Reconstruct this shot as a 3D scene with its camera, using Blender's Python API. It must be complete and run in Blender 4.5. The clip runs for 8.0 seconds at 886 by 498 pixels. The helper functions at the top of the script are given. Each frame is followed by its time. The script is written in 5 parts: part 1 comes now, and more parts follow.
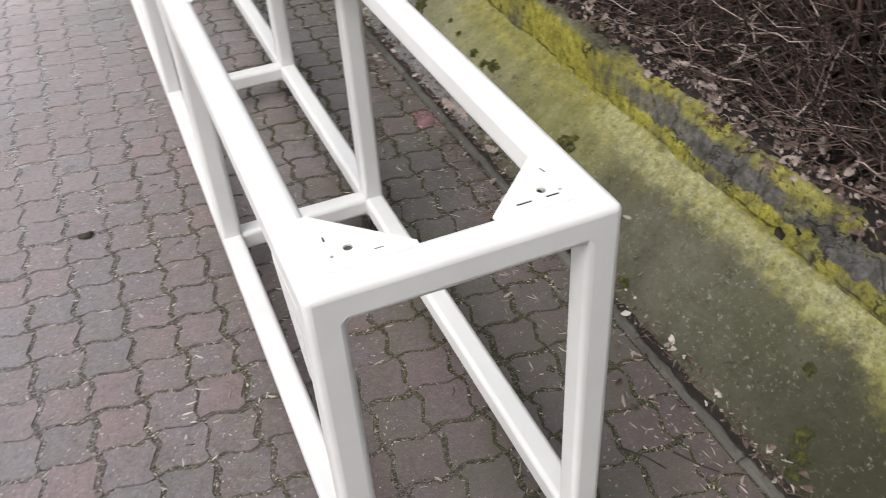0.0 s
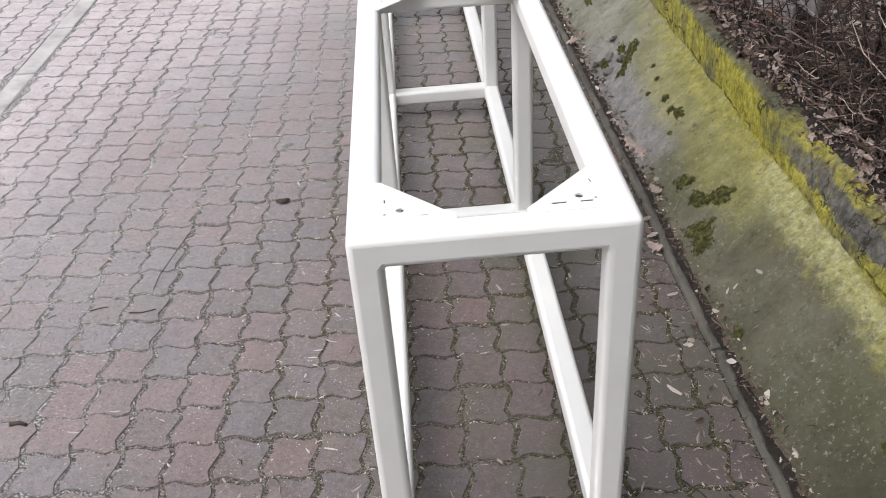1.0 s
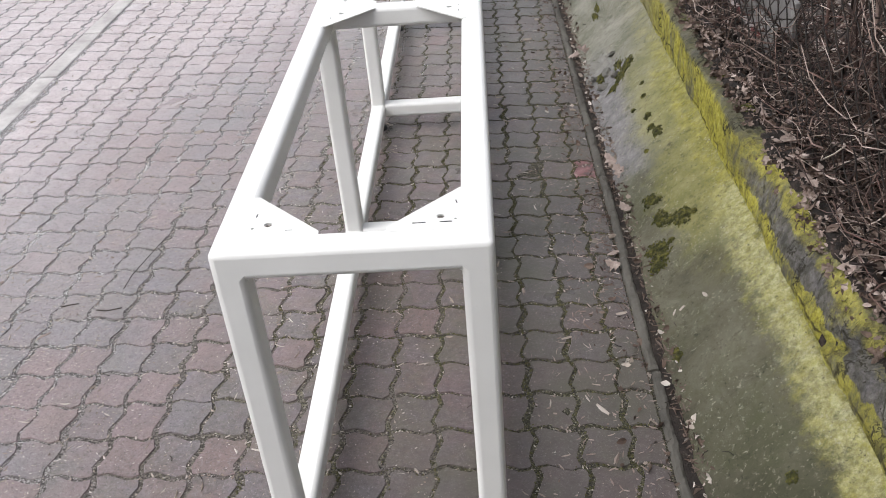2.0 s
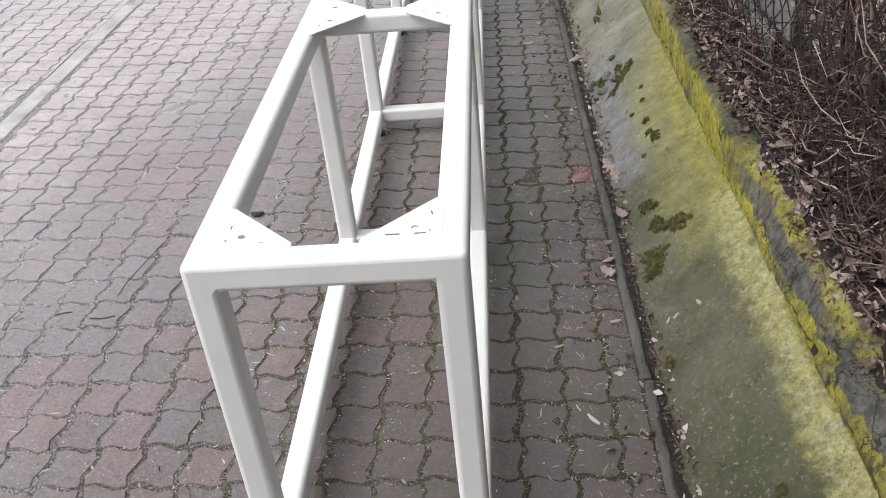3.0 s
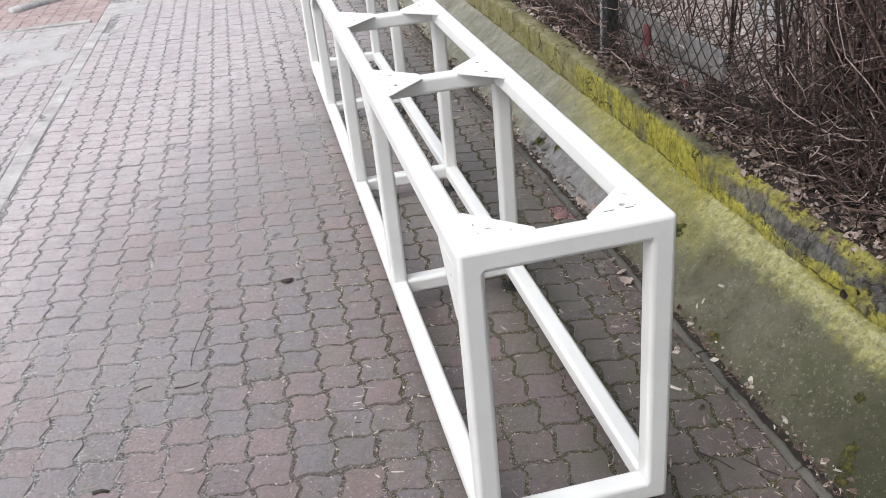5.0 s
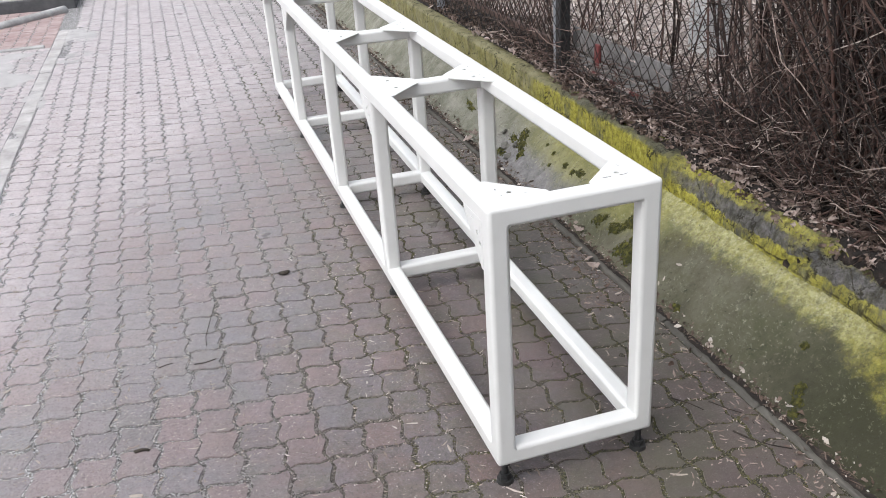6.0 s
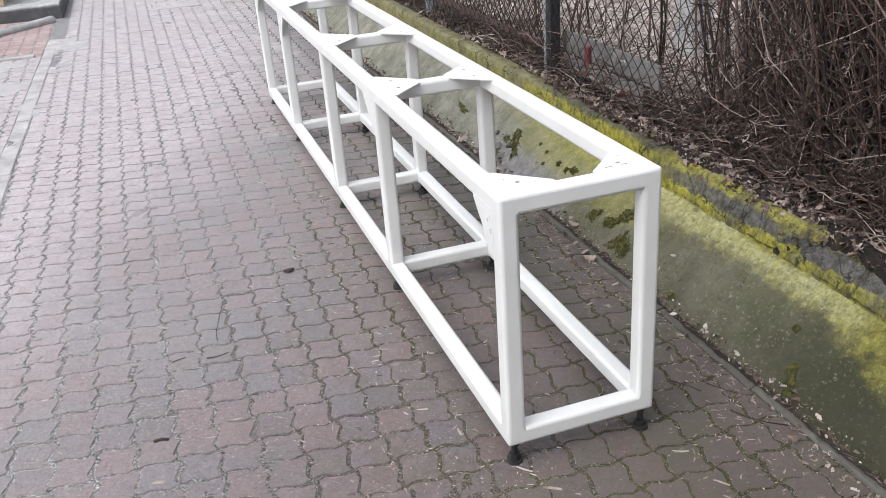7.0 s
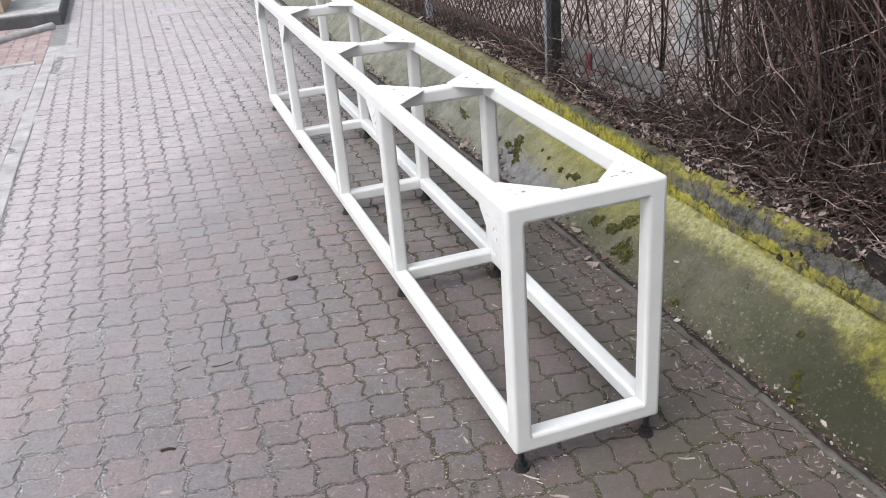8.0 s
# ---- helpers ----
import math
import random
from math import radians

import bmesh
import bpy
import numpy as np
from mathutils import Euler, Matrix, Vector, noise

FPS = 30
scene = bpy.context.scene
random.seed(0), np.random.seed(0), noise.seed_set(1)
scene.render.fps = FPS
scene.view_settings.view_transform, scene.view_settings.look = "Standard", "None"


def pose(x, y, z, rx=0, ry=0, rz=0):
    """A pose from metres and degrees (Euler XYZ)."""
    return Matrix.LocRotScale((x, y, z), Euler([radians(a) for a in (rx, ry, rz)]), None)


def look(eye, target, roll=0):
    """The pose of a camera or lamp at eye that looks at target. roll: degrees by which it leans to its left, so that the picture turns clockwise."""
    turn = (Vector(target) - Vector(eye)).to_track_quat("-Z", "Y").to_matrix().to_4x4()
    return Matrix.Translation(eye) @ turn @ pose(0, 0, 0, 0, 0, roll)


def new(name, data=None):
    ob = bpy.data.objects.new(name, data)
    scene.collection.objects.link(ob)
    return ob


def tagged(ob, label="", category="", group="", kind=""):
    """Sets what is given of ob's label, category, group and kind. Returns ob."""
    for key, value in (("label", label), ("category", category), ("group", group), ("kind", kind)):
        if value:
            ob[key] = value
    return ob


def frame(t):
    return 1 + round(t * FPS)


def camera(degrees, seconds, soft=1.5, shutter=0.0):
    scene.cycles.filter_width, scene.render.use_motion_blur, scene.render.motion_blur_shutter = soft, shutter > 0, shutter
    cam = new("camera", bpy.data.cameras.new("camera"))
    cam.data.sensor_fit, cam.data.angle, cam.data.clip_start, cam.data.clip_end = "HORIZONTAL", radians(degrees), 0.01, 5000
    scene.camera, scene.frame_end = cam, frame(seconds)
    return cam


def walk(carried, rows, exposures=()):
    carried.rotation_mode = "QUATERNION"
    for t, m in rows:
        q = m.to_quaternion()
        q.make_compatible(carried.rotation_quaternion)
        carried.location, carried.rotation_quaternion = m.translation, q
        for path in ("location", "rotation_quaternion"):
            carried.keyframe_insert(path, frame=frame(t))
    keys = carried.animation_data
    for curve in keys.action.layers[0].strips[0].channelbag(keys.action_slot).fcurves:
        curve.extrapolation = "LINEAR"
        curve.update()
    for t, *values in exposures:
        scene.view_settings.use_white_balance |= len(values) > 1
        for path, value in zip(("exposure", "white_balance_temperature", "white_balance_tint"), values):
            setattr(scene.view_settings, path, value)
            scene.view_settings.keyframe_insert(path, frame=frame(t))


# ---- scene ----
cam = camera(53.4, 8.0, soft=0.5, shutter=0.2)
PATH = [
    (0, (-0.113, -0.764, 1.431), (0.443, 0.705, 0.193), -3.8),
    (0.5, (0.007, -0.904, 1.431), (0.193, 0.701, 0.253), -4.1),
    (1, (0.115, -1.036, 1.457), (0.153, 0.613, 0.326), -4.1),
    (1.5, (0.268, -1.075, 1.471), (0.243, 0.587, 0.358), -3.7),
    (1.7, (0.342, -1.073, 1.476), (0.276, 0.588, 0.364), -4.3),
    (2.8, (0.500, -1.052, 1.474), (0.350, 0.602, 0.367), -5.5),
    (3, (0.486, -1.045, 1.474), (0.341, 0.616, 0.369), -5.8),
    (3.5, (0.303, -1.035, 1.47), (0.241, 0.662, 0.414), -6.5),
    (4, (0.012, -1.067, 1.491), (0.121, 0.644, 0.462), -6.3),
    (4.5, (-0.13, -1.198, 1.483), (0.082, 0.536, 0.509), -6.3),
    (4.7, (-0.185, -1.264, 1.498), (0.07, 0.473, 0.54), -6.1),
    (5.8, (-0.518, -1.588, 1.53), (-0.051, 0.145, 0.647), -4.2),
    (6, (-0.58, -1.639, 1.53), (-0.08, 0.088, 0.655), -3.9),
    (6.5, (-0.660, -1.720, 1.522), (-0.122, 0.003, 0.662), -3.7),
    (7, (-0.68, -1.719, 1.535), (-0.139, 0.003, 0.673), -4.2),
    (7.5, (-0.711, -1.723, 1.537), (-0.159, 0.003, 0.689), -3.9),
    (8, (-0.698, -1.713, 1.554), (-0.152, 0.01, 0.698), -4.4),
]
TONE = [(0, 0.58, 6500, 10), (1, 0.66, 6450, 10), (3.5, 0.70, 6370, 9), (4.5, 0.70, 6340, 9), (6.5, 0.68, 6260, 9), (8, 0.68, 6240, 9)]
walk(cam, [(t, look(eye, target, roll)) for t, eye, target, roll in PATH], TONE)

# ---- world, sun and exposure: an even overcast sky ----
world = bpy.data.worlds.new("overcast")
scene.world = world
world.use_nodes = True
wn = world.node_tree
sky = wn.nodes.new("ShaderNodeTexSky")
sky.sky_type, sky.sun_disc = "NISHITA", False
sky.sun_elevation, sky.sun_rotation = radians(50), radians(244)
sky.air_density, sky.dust_density, sky.ozone_density = 1.0, 4.0, 1.0
grey = wn.nodes.new("ShaderNodeHueSaturation")
grey.inputs["Saturation"].default_value = 0.30
wn.links.new(sky.outputs[0], grey.inputs["Color"])
wn.links.new(grey.outputs[0], wn.nodes["Background"].inputs["Color"])
wn.nodes["Background"].inputs["Strength"].default_value = 0.15
sun = new("sun", bpy.data.lights.new("sun", "SUN"))
sun.data.energy, sun.data.angle, sun.data.color = 1.0, radians(50), (1.0, 0.985, 0.965)
sun.matrix_world = look((-2.0, -1.0, 4.8), (0, 0, 0))


# ---- materials ----
class Nodes:
    """A small helper round one node material."""

    def __init__(self, name, rough=0.7, metal=0.0):
        self.mat = bpy.data.materials.new(name)
        self.mat.use_nodes = True
        self.nt = self.mat.node_tree
        self.bsdf = self.nt.nodes["Principled BSDF"]
        self.bsdf.inputs["Roughness"].default_value = rough
        self.bsdf.inputs["Metallic"].default_value = metal
        self.geo = self.nt.nodes.new("ShaderNodeNewGeometry")
        self.pos = self.geo.outputs["Position"]

    def link(self, a, b):
        self.nt.links.new(a, b)

    def put(self, socket, value):
        if hasattr(value, "is_linked"):
            self.link(value, socket)
        else:
            socket.default_value = value

    def noise(self, scale, detail=4.0, rough=0.6, vector=None, distort=0.0):
        n = self.nt.nodes.new("ShaderNodeTexNoise")
        n.inputs["Scale"].default_value = scale
        n.inputs["Detail"].default_value = detail
        n.inputs["Roughness"].default_value = rough
        n.inputs["Distortion"].default_value = distort
        self.link(vector or self.pos, n.inputs["Vector"])
        return n.outputs["Fac"]

    def voronoi(self, scale, feature="F1", vector=None, out="Distance"):
        n = self.nt.nodes.new("ShaderNodeTexVoronoi")
        n.feature = feature
        n.inputs["Scale"].default_value = scale
        self.link(vector or self.pos, n.inputs["Vector"])
        return n.outputs[out]

    def stretch(self, x, y, z):
        n = self.nt.nodes.new("ShaderNodeMapping")
        n.inputs["Scale"].default_value = (x, y, z)
        self.link(self.pos, n.inputs["Vector"])
        return n.outputs[0]

    def ramp(self, fac, stops, ease=False):
        n = self.nt.nodes.new("ShaderNodeValToRGB")
        n.color_ramp.interpolation = "EASE" if ease else "LINEAR"
        e = n.color_ramp.elements
        while len(e) < len(stops):
            e.new(0.5)
        for el, (at, col) in zip(e, stops):
            el.position = at
            el.color = (*col, 1) if isinstance(col, tuple) else (col, col, col, 1)
        self.link(fac, n.inputs["Fac"])
        return n.outputs["Color"]

    def mix(self, fac, a, b, how="MIX"):
        n = self.nt.nodes.new("ShaderNodeMix")
        n.data_type, n.blend_type = "RGBA", how
        self.put(n.inputs["Factor"], fac)
        for key, v in (("A", a), ("B", b)):
            sock = [i for i in n.inputs if i.name == key and i.type == "RGBA"][0]
            self.put(sock, (*v, 1) if isinstance(v, tuple) else v)
        return [o for o in n.outputs if o.type == "RGBA"][0]

    def maths(self, how, a, b=0.0, clamp=False):
        n = self.nt.nodes.new("ShaderNodeMath")
        n.operation, n.use_clamp = how, clamp
        self.put(n.inputs[0], a)
        self.put(n.inputs[1], b)
        return n.outputs[0]

    def axis(self, which):
        n = self.nt.nodes.new("ShaderNodeSeparateXYZ")
        self.link(self.pos, n.inputs[0])
        return n.outputs[which]

    def span(self, v, lo, hi):
        n = self.nt.nodes.new("ShaderNodeMapRange")
        n.interpolation_type = "SMOOTHSTEP"
        self.put(n.inputs["Value"], v)
        n.inputs["From Min"].default_value, n.inputs["From Max"].default_value = lo, hi
        return n.outputs[0]

    def bump(self, height, strength=0.4, dist=0.003):
        n = self.nt.nodes.new("ShaderNodeBump")
        n.inputs["Strength"].default_value = strength
        n.inputs["Distance"].default_value = dist
        self.link(height, n.inputs["Height"])
        self.link(n.outputs[0], self.bsdf.inputs["Normal"])

    def done(self, colour, rough=None):
        self.put(self.bsdf.inputs["Base Color"], (*colour, 1) if isinstance(colour, tuple) else colour)
        if rough is not None:
            self.put(self.bsdf.inputs["Roughness"], rough)
        return self.mat


def make_paint():
    n = Nodes("white_paint", 0.42)
    c = n.mix(n.ramp(n.noise(6, 3), [(0.35, 0.0), (0.75, 0.6)]), (0.70, 0.696, 0.685), (0.60, 0.598, 0.585))
    c = n.mix(n.ramp(n.noise(90, 3), [(0.66, 0.0), (0.8, 0.25)]), c, (0.52, 0.50, 0.46))
    n.bump(n.mix(0.6, n.noise(160, 2), n.noise(28, 3)), 0.16, 0.0015)
    return n.done(c)


def make_paver(name, source):
    n = Nodes(name, 0.5)
    if source == "object":
        info = n.nt.nodes.new("ShaderNodeObjectInfo")
        rnd = info.outputs["Random"]
    else:
        rnd = n.geo.outputs["Random Per Island"]
    base = n.ramp(rnd, [(0.0, (0.150, 0.122, 0.125)), (0.25, (0.186, 0.141, 0.144)), (0.45, (0.160, 0.140, 0.150)),
                        (0.68, (0.182, 0.135, 0.137)), (0.86, (0.138, 0.132, 0.146)), (1.0, (0.205, 0.129, 0.126))])
    # clouded purple, olive and brick-red within the stones
    base = n.mix(n.ramp(n.noise(7, 5, 0.65, distort=0.6), [(0.40, 0.0), (0.60, 0.75)]), base, (0.150, 0.138, 0.100))
    base = n.mix(n.ramp(n.noise(9.7, 5, 0.7, n.stretch(1.1, 0.9, 1)), [(0.48, 0.0), (0.66, 0.5)]), base, (0.210, 0.124, 0.114))
    base = n.mix(n.ramp(n.noise(13, 5, 0.7, n.stretch(0.9, 1.1, 1)), [(0.48, 0.0), (0.66, 0.7)]), base, (0.165, 0.142, 0.168))
    base = n.mix(n.ramp(n.noise(26, 6, 0.75), [(0.44, 0.0), (0.64, 0.7)]), base, (0.080, 0.066, 0.062))
    base = n.mix(n.maths("MULTIPLY", n.span(n.maths("ADD", n.axis(0), n.maths("SUBTRACT", n.noise(1.7, 4, 0.6), 0.5)), 0.05, -0.8), 0.5), base, n.ramp(rnd, [(0.0, (0.150, 0.150, 0.160)), (0.3, (0.195, 0.192, 0.203)), (0.55, (0.165, 0.168, 0.180)), (0.8, (0.205, 0.182, 0.182)), (1.0, (0.180, 0.178, 0.186))]))
    # whole stones redder or bluer, in loose patches
    lot = n.maths("ADD", n.noise(1.5, 4, 0.65, n.stretch(1.05, 0.95, 1)), n.maths("MULTIPLY", n.maths("ADD", n.maths("SUBTRACT", rnd, 0.5), n.noise(8, 5, 0.7)), 0.24))
    base = n.mix(n.maths("MULTIPLY", n.span(lot, 0.58, 0.76), 0.50), base, n.ramp(n.noise(12, 5, 0.7), [(0.35, (0.180, 0.124, 0.121)), (0.65, (0.250, 0.170, 0.166))]))
    base = n.mix(n.maths("MULTIPLY", n.span(lot, 0.58, 0.44), 0.26), base, n.ramp(n.noise(12, 5, 0.7), [(0.35, (0.126, 0.122, 0.134)), (0.65, (0.180, 0.172, 0.188))]))
    # dust and sky sheen painted paler yardwards; damp and shade painted darker towards the wall
    dry_lit = n.maths("ADD", n.maths("SUBTRACT", n.axis(0), n.maths("MULTIPLY", n.maths("SUBTRACT", n.axis(1), 1.6), 0.46)), n.maths("MULTIPLY", n.maths("SUBTRACT", n.noise(1.3, 5, 0.65), 0.5), 1.3))
    base = n.mix(n.maths("MULTIPLY", n.span(dry_lit, 0.70, -2.1), 0.90), base, n.mix(0.66, base, n.ramp(n.noise(1.9, 5, 0.7, distort=0.5), [(0.36, (0.385, 0.375, 0.39)), (0.50, (0.46, 0.405, 0.42)), (0.64, (0.475, 0.385, 0.39))])))
    base = n.mix(n.maths("MULTIPLY", n.span(dry_lit, -0.7, -1.9), 0.8), base, n.ramp(n.noise(11, 6, 0.75), [(0.35, (0.40, 0.335, 0.340)), (0.65, (0.60, 0.545, 0.550))]))
    base = n.mix(n.ramp(n.noise(75, 5, 0.85), [(0.48, 0.0), (0.62, 0.6)]), base, n.mix(0.5, base, (0.050, 0.042, 0.040)))
    # the wall side darker: damp stone, with shade of hedge and wall mixed in
    base = n.mix(n.maths("MULTIPLY", n.span(dry_lit, -0.1, 0.75), 0.42), base, n.mix(0.62, base, (0.050, 0.039, 0.035)))
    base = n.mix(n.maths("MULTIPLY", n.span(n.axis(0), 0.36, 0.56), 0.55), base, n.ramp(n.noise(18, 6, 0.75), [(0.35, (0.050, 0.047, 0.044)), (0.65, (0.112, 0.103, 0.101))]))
    base = n.mix(n.ramp(n.noise(170, 3, 0.8), [(0.32, 0.75), (0.42, 0.0)]), base, (0.045, 0.038, 0.036))
    base = n.mix(n.ramp(n.noise(260, 2, 0.7), [(0.62, 0.0), (0.70, 0.6)]), base, n.mix(0.6, base, (0.50, 0.48, 0.48)))
    # coarse grains of sand and aggregate, worn proud
    base = n.mix(n.ramp(n.noise(115, 4, 0.8), [(0.56, 0.0), (0.66, 0.55)]), base, n.mix(0.5, base, (0.40, 0.385, 0.385)))
    base = n.mix(n.ramp(n.noise(125, 4, 0.8, n.stretch(1.07, 0.94, 1)), [(0.34, 0.65), (0.44, 0.0)]), base, (0.050, 0.043, 0.042))
    # damp plus the shade under the frame, both put into the stone colour
    damp_shade = n.maths("MULTIPLY", n.span(n.axis(1), 1.6, -0.25), n.span(n.axis(0), -0.12, 0.35))
    base = n.mix(n.maths("MULTIPLY", damp_shade, 0.42), base, n.ramp(n.noise(8, 5, 0.7), [(0.35, (0.078, 0.056, 0.054)), (0.52, (0.105, 0.076, 0.073)), (0.68, (0.082, 0.076, 0.058))]))
    moss = n.maths("MULTIPLY", n.ramp(n.noise(3.1, 5, 0.7), [(0.44, 0.0), (0.66, 1.0)]), n.span(n.axis(0), -0.5, 0.5))
    base = n.mix(n.maths("MULTIPLY", moss, 0.6), base, (0.078, 0.079, 0.052))
    n.bump(n.mix(0.5, n.noise(45, 4), n.noise(200, 4, 0.7)), 0.55, 0.003)
    rough = n.ramp(n.noise(4, 3), [(0.3, 0.27), (0.7, 0.44)])
    return n.done(base, rough)


def make_joint():
    """Sand and grit swept into the joints: grains of their own tone, mossy on the damp side, dusty on the open one."""
    n = Nodes("joint_grit_fill", 0.95)
    cell = n.nt.nodes.new("ShaderNodeSeparateColor")
    n.link(n.voronoi(330, out="Color"), cell.inputs[0])
    grain, other = cell.outputs[0], cell.outputs[1]
    c = n.ramp(grain, [(0.0, (0.024, 0.020, 0.019)), (0.38, (0.078, 0.066, 0.061)), (0.72, (0.136, 0.119, 0.112)), (0.95, (0.175, 0.158, 0.150)), (1.0, (0.30, 0.285, 0.275))])
    green = n.maths("MULTIPLY", n.ramp(n.noise(5, 5, 0.7), [(0.38, 0.0), (0.56, 0.9)]), n.span(n.axis(0), -0.9, 0.35))
    c = n.mix(n.maths("MULTIPLY", green, n.ramp(other, [(0.55, 1.0), (0.75, 0.2)])), c, n.ramp(grain, [(0.0, (0.022, 0.023, 0.009)), (0.6, (0.078, 0.077, 0.034)), (1.0, (0.19, 0.18, 0.085))]))
    open_side = n.maths("ADD", n.axis(0), n.maths("MULTIPLY", n.maths("SUBTRACT", n.noise(2.1, 5, 0.7), 0.5), 1.2))
    open_side = n.maths("SUBTRACT", open_side, n.maths("MULTIPLY", n.span(n.axis(1), 0.7, 3.6), 1.5))
    c = n.mix(n.maths("MULTIPLY", n.span(open_side, -0.20, -1.25), 0.92), c, n.ramp(grain, [(0.0, (0.040, 0.037, 0.037)), (0.40, (0.13, 0.124, 0.124)), (0.74, (0.32, 0.310, 0.312)), (1.0, (0.86, 0.85, 0.85))]))
    c = n.mix(n.maths("MULTIPLY", n.span(n.axis(0), 0.1, 0.5), 0.6), c, n.ramp(grain, [(0.0, (0.008, 0.008, 0.004)), (0.55, (0.026, 0.025, 0.014)), (0.88, (0.075, 0.070, 0.042)), (1.0, (0.26, 0.25, 0.21))]))
    n.bump(n.maths("ADD", n.voronoi(330), n.noise(60, 4)), 0.8, 0.003)
    return n.done(c)


def make_concrete(name, low=(0.17, 0.165, 0.155), high=(0.30, 0.29, 0.275)):
    n = Nodes(name, 0.85)
    c = n.ramp(n.noise(7, 6, 0.7), [(0.3, low), (0.7, high)])
    c = n.mix(n.ramp(n.noise(260, 2), [(0.55, 0.0), (0.8, 0.5)]), c, (0.10, 0.095, 0.085))
    n.bump(n.mix(0.5, n.noise(40, 5), n.noise(300, 3)), 0.5, 0.004)
    return n.done(c)


def make_apron():
    """Old concrete: olive grey with fine pale specks, dusty and lilac farther off, lichen towards the upper edge."""
    n = Nodes("apron_concrete", 0.85)
    n.bsdf.inputs["Specular IOR Level"].default_value = 0.25
    y, z = n.axis(1), n.axis(2)

    def wavy(scale, size, of=z):
        return n.maths("ADD", of, n.maths("MULTIPLY", n.maths("SUBTRACT", n.noise(scale, 7, 0.72), 0.5), size))

    def both(a, b):
        return n.maths("MULTIPLY", a, b)

    c = n.ramp(n.noise(6.5, 7, 0.72, distort=0.6), [(0.30, (0.062, 0.058, 0.041)), (0.44, (0.102, 0.097, 0.066)), (0.56, (0.124, 0.117, 0.083)), (0.72, (0.172, 0.161, 0.121))])
    c = n.mix(n.ramp(n.noise(3.4, 6, 0.7), [(0.46, 0.0), (0.64, 0.75)]), c, (0.078, 0.083, 0.042))
    c = n.mix(both(n.span(wavy(3.0, 0.9, y), 0.42, -0.15), 0.88), c, (0.036, 0.036, 0.020))
    # drier and paler along the far stretch
    far = n.span(wavy(2.5, 0.7, y), 1.15, 1.7)
    c = n.mix(both(far, 0.85), c, n.ramp(n.noise(6, 7, 0.74), [(0.32, (0.105, 0.104, 0.080)), (0.48, (0.185, 0.182, 0.145)), (0.66, (0.29, 0.282, 0.245))]))
    lilac = both(both(n.span(wavy(5, 0.6, y), 1.35, 1.55), n.span(wavy(4, 0.8, y), 2.6, 2.2)), n.span(wavy(5, 0.12), 0.115, 0.06))
    c = n.mix(both(lilac, 0.8), c, n.ramp(n.noise(24, 7, 0.78), [(0.32, (0.12, 0.114, 0.118)), (0.52, (0.20, 0.191, 0.199)), (0.7, (0.31, 0.30, 0.31))]))
    # a film of yellow-green algae over the middle stretch
    film = both(both(n.span(wavy(3, 0.5, y), 0.72, 1.02), n.span(wavy(3, 0.9, y), 2.5, 1.7)), n.span(wavy(24, 0.11, wavy(4.5, 0.20)), 0.045, 0.125))
    c = n.mix(both(film, 0.72), c, n.ramp(n.noise(13, 7, 0.75), [(0.3, (0.14, 0.135, 0.045)), (0.5, (0.215, 0.205, 0.070)), (0.7, (0.30, 0.285, 0.130))]))
    # yellow lichen under the upper edge, and in a broad patch at the near end
    near_end = both(n.span(wavy(3.5, 0.5, y), 0.10, -0.20), 0.060)
    high = n.maths("ADD", wavy(30, 0.10, wavy(6, 0.09)), near_end)
    c = n.mix(both(both(n.span(high, 0.142, 0.195), n.span(y, 3.0, 1.6)), n.ramp(n.noise(16, 7, 0.8), [(0.38, 0.20), (0.56, 0.90)])), c,
              n.ramp(n.noise(26, 7, 0.8), [(0.32, (0.085, 0.078, 0.020)), (0.46, (0.19, 0.175, 0.036)), (0.60, (0.30, 0.278, 0.065)), (0.74, (0.42, 0.395, 0.16))]))
    # a cream crust of lichen along the lower rim of the yellow
    rim = wavy(34, 0.09, wavy(8, 0.08))
    crust = both(both(n.span(rim, 0.150, 0.192), n.span(rim, 0.230, 0.208)), both(n.span(wavy(4, 0.4, y), -0.12, 0.08), n.span(wavy(4, 0.3, y), 1.15, 0.98)))
    c = n.mix(both(crust, n.ramp(n.noise(60, 6, 0.85), [(0.40, 0.15), (0.62, 0.80)])), c, n.ramp(n.noise(40, 5, 0.8), [(0.35, (0.28, 0.265, 0.115)), (0.6, (0.52, 0.50, 0.31))]))
    # grain: dark pits, brown stains and many small pale specks
    c = n.mix(n.ramp(n.noise(19, 7, 0.78), [(0.56, 0.0), (0.68, 0.65)]), c, (0.045, 0.043, 0.028))
    c = n.mix(n.ramp(n.noise(75, 6, 0.8), [(0.32, 0.80), (0.43, 0.0)]), c, (0.026, 0.025, 0.016))
    specks = both(n.ramp(n.noise(85, 5, 0.8), [(0.57, 0.0), (0.65, 0.85)]), n.ramp(n.noise(7, 5, 0.7), [(0.40, 0.10), (0.58, 1.0)]))
    c = n.mix(both(specks, n.span(y, -0.9, 0.5)), c, (0.36, 0.34, 0.265))
    n.bump(n.mix(0.5, n.noise(26, 7, 0.72), n.noise(190, 5, 0.8)), 0.9, 0.012)
    return n.done(c)


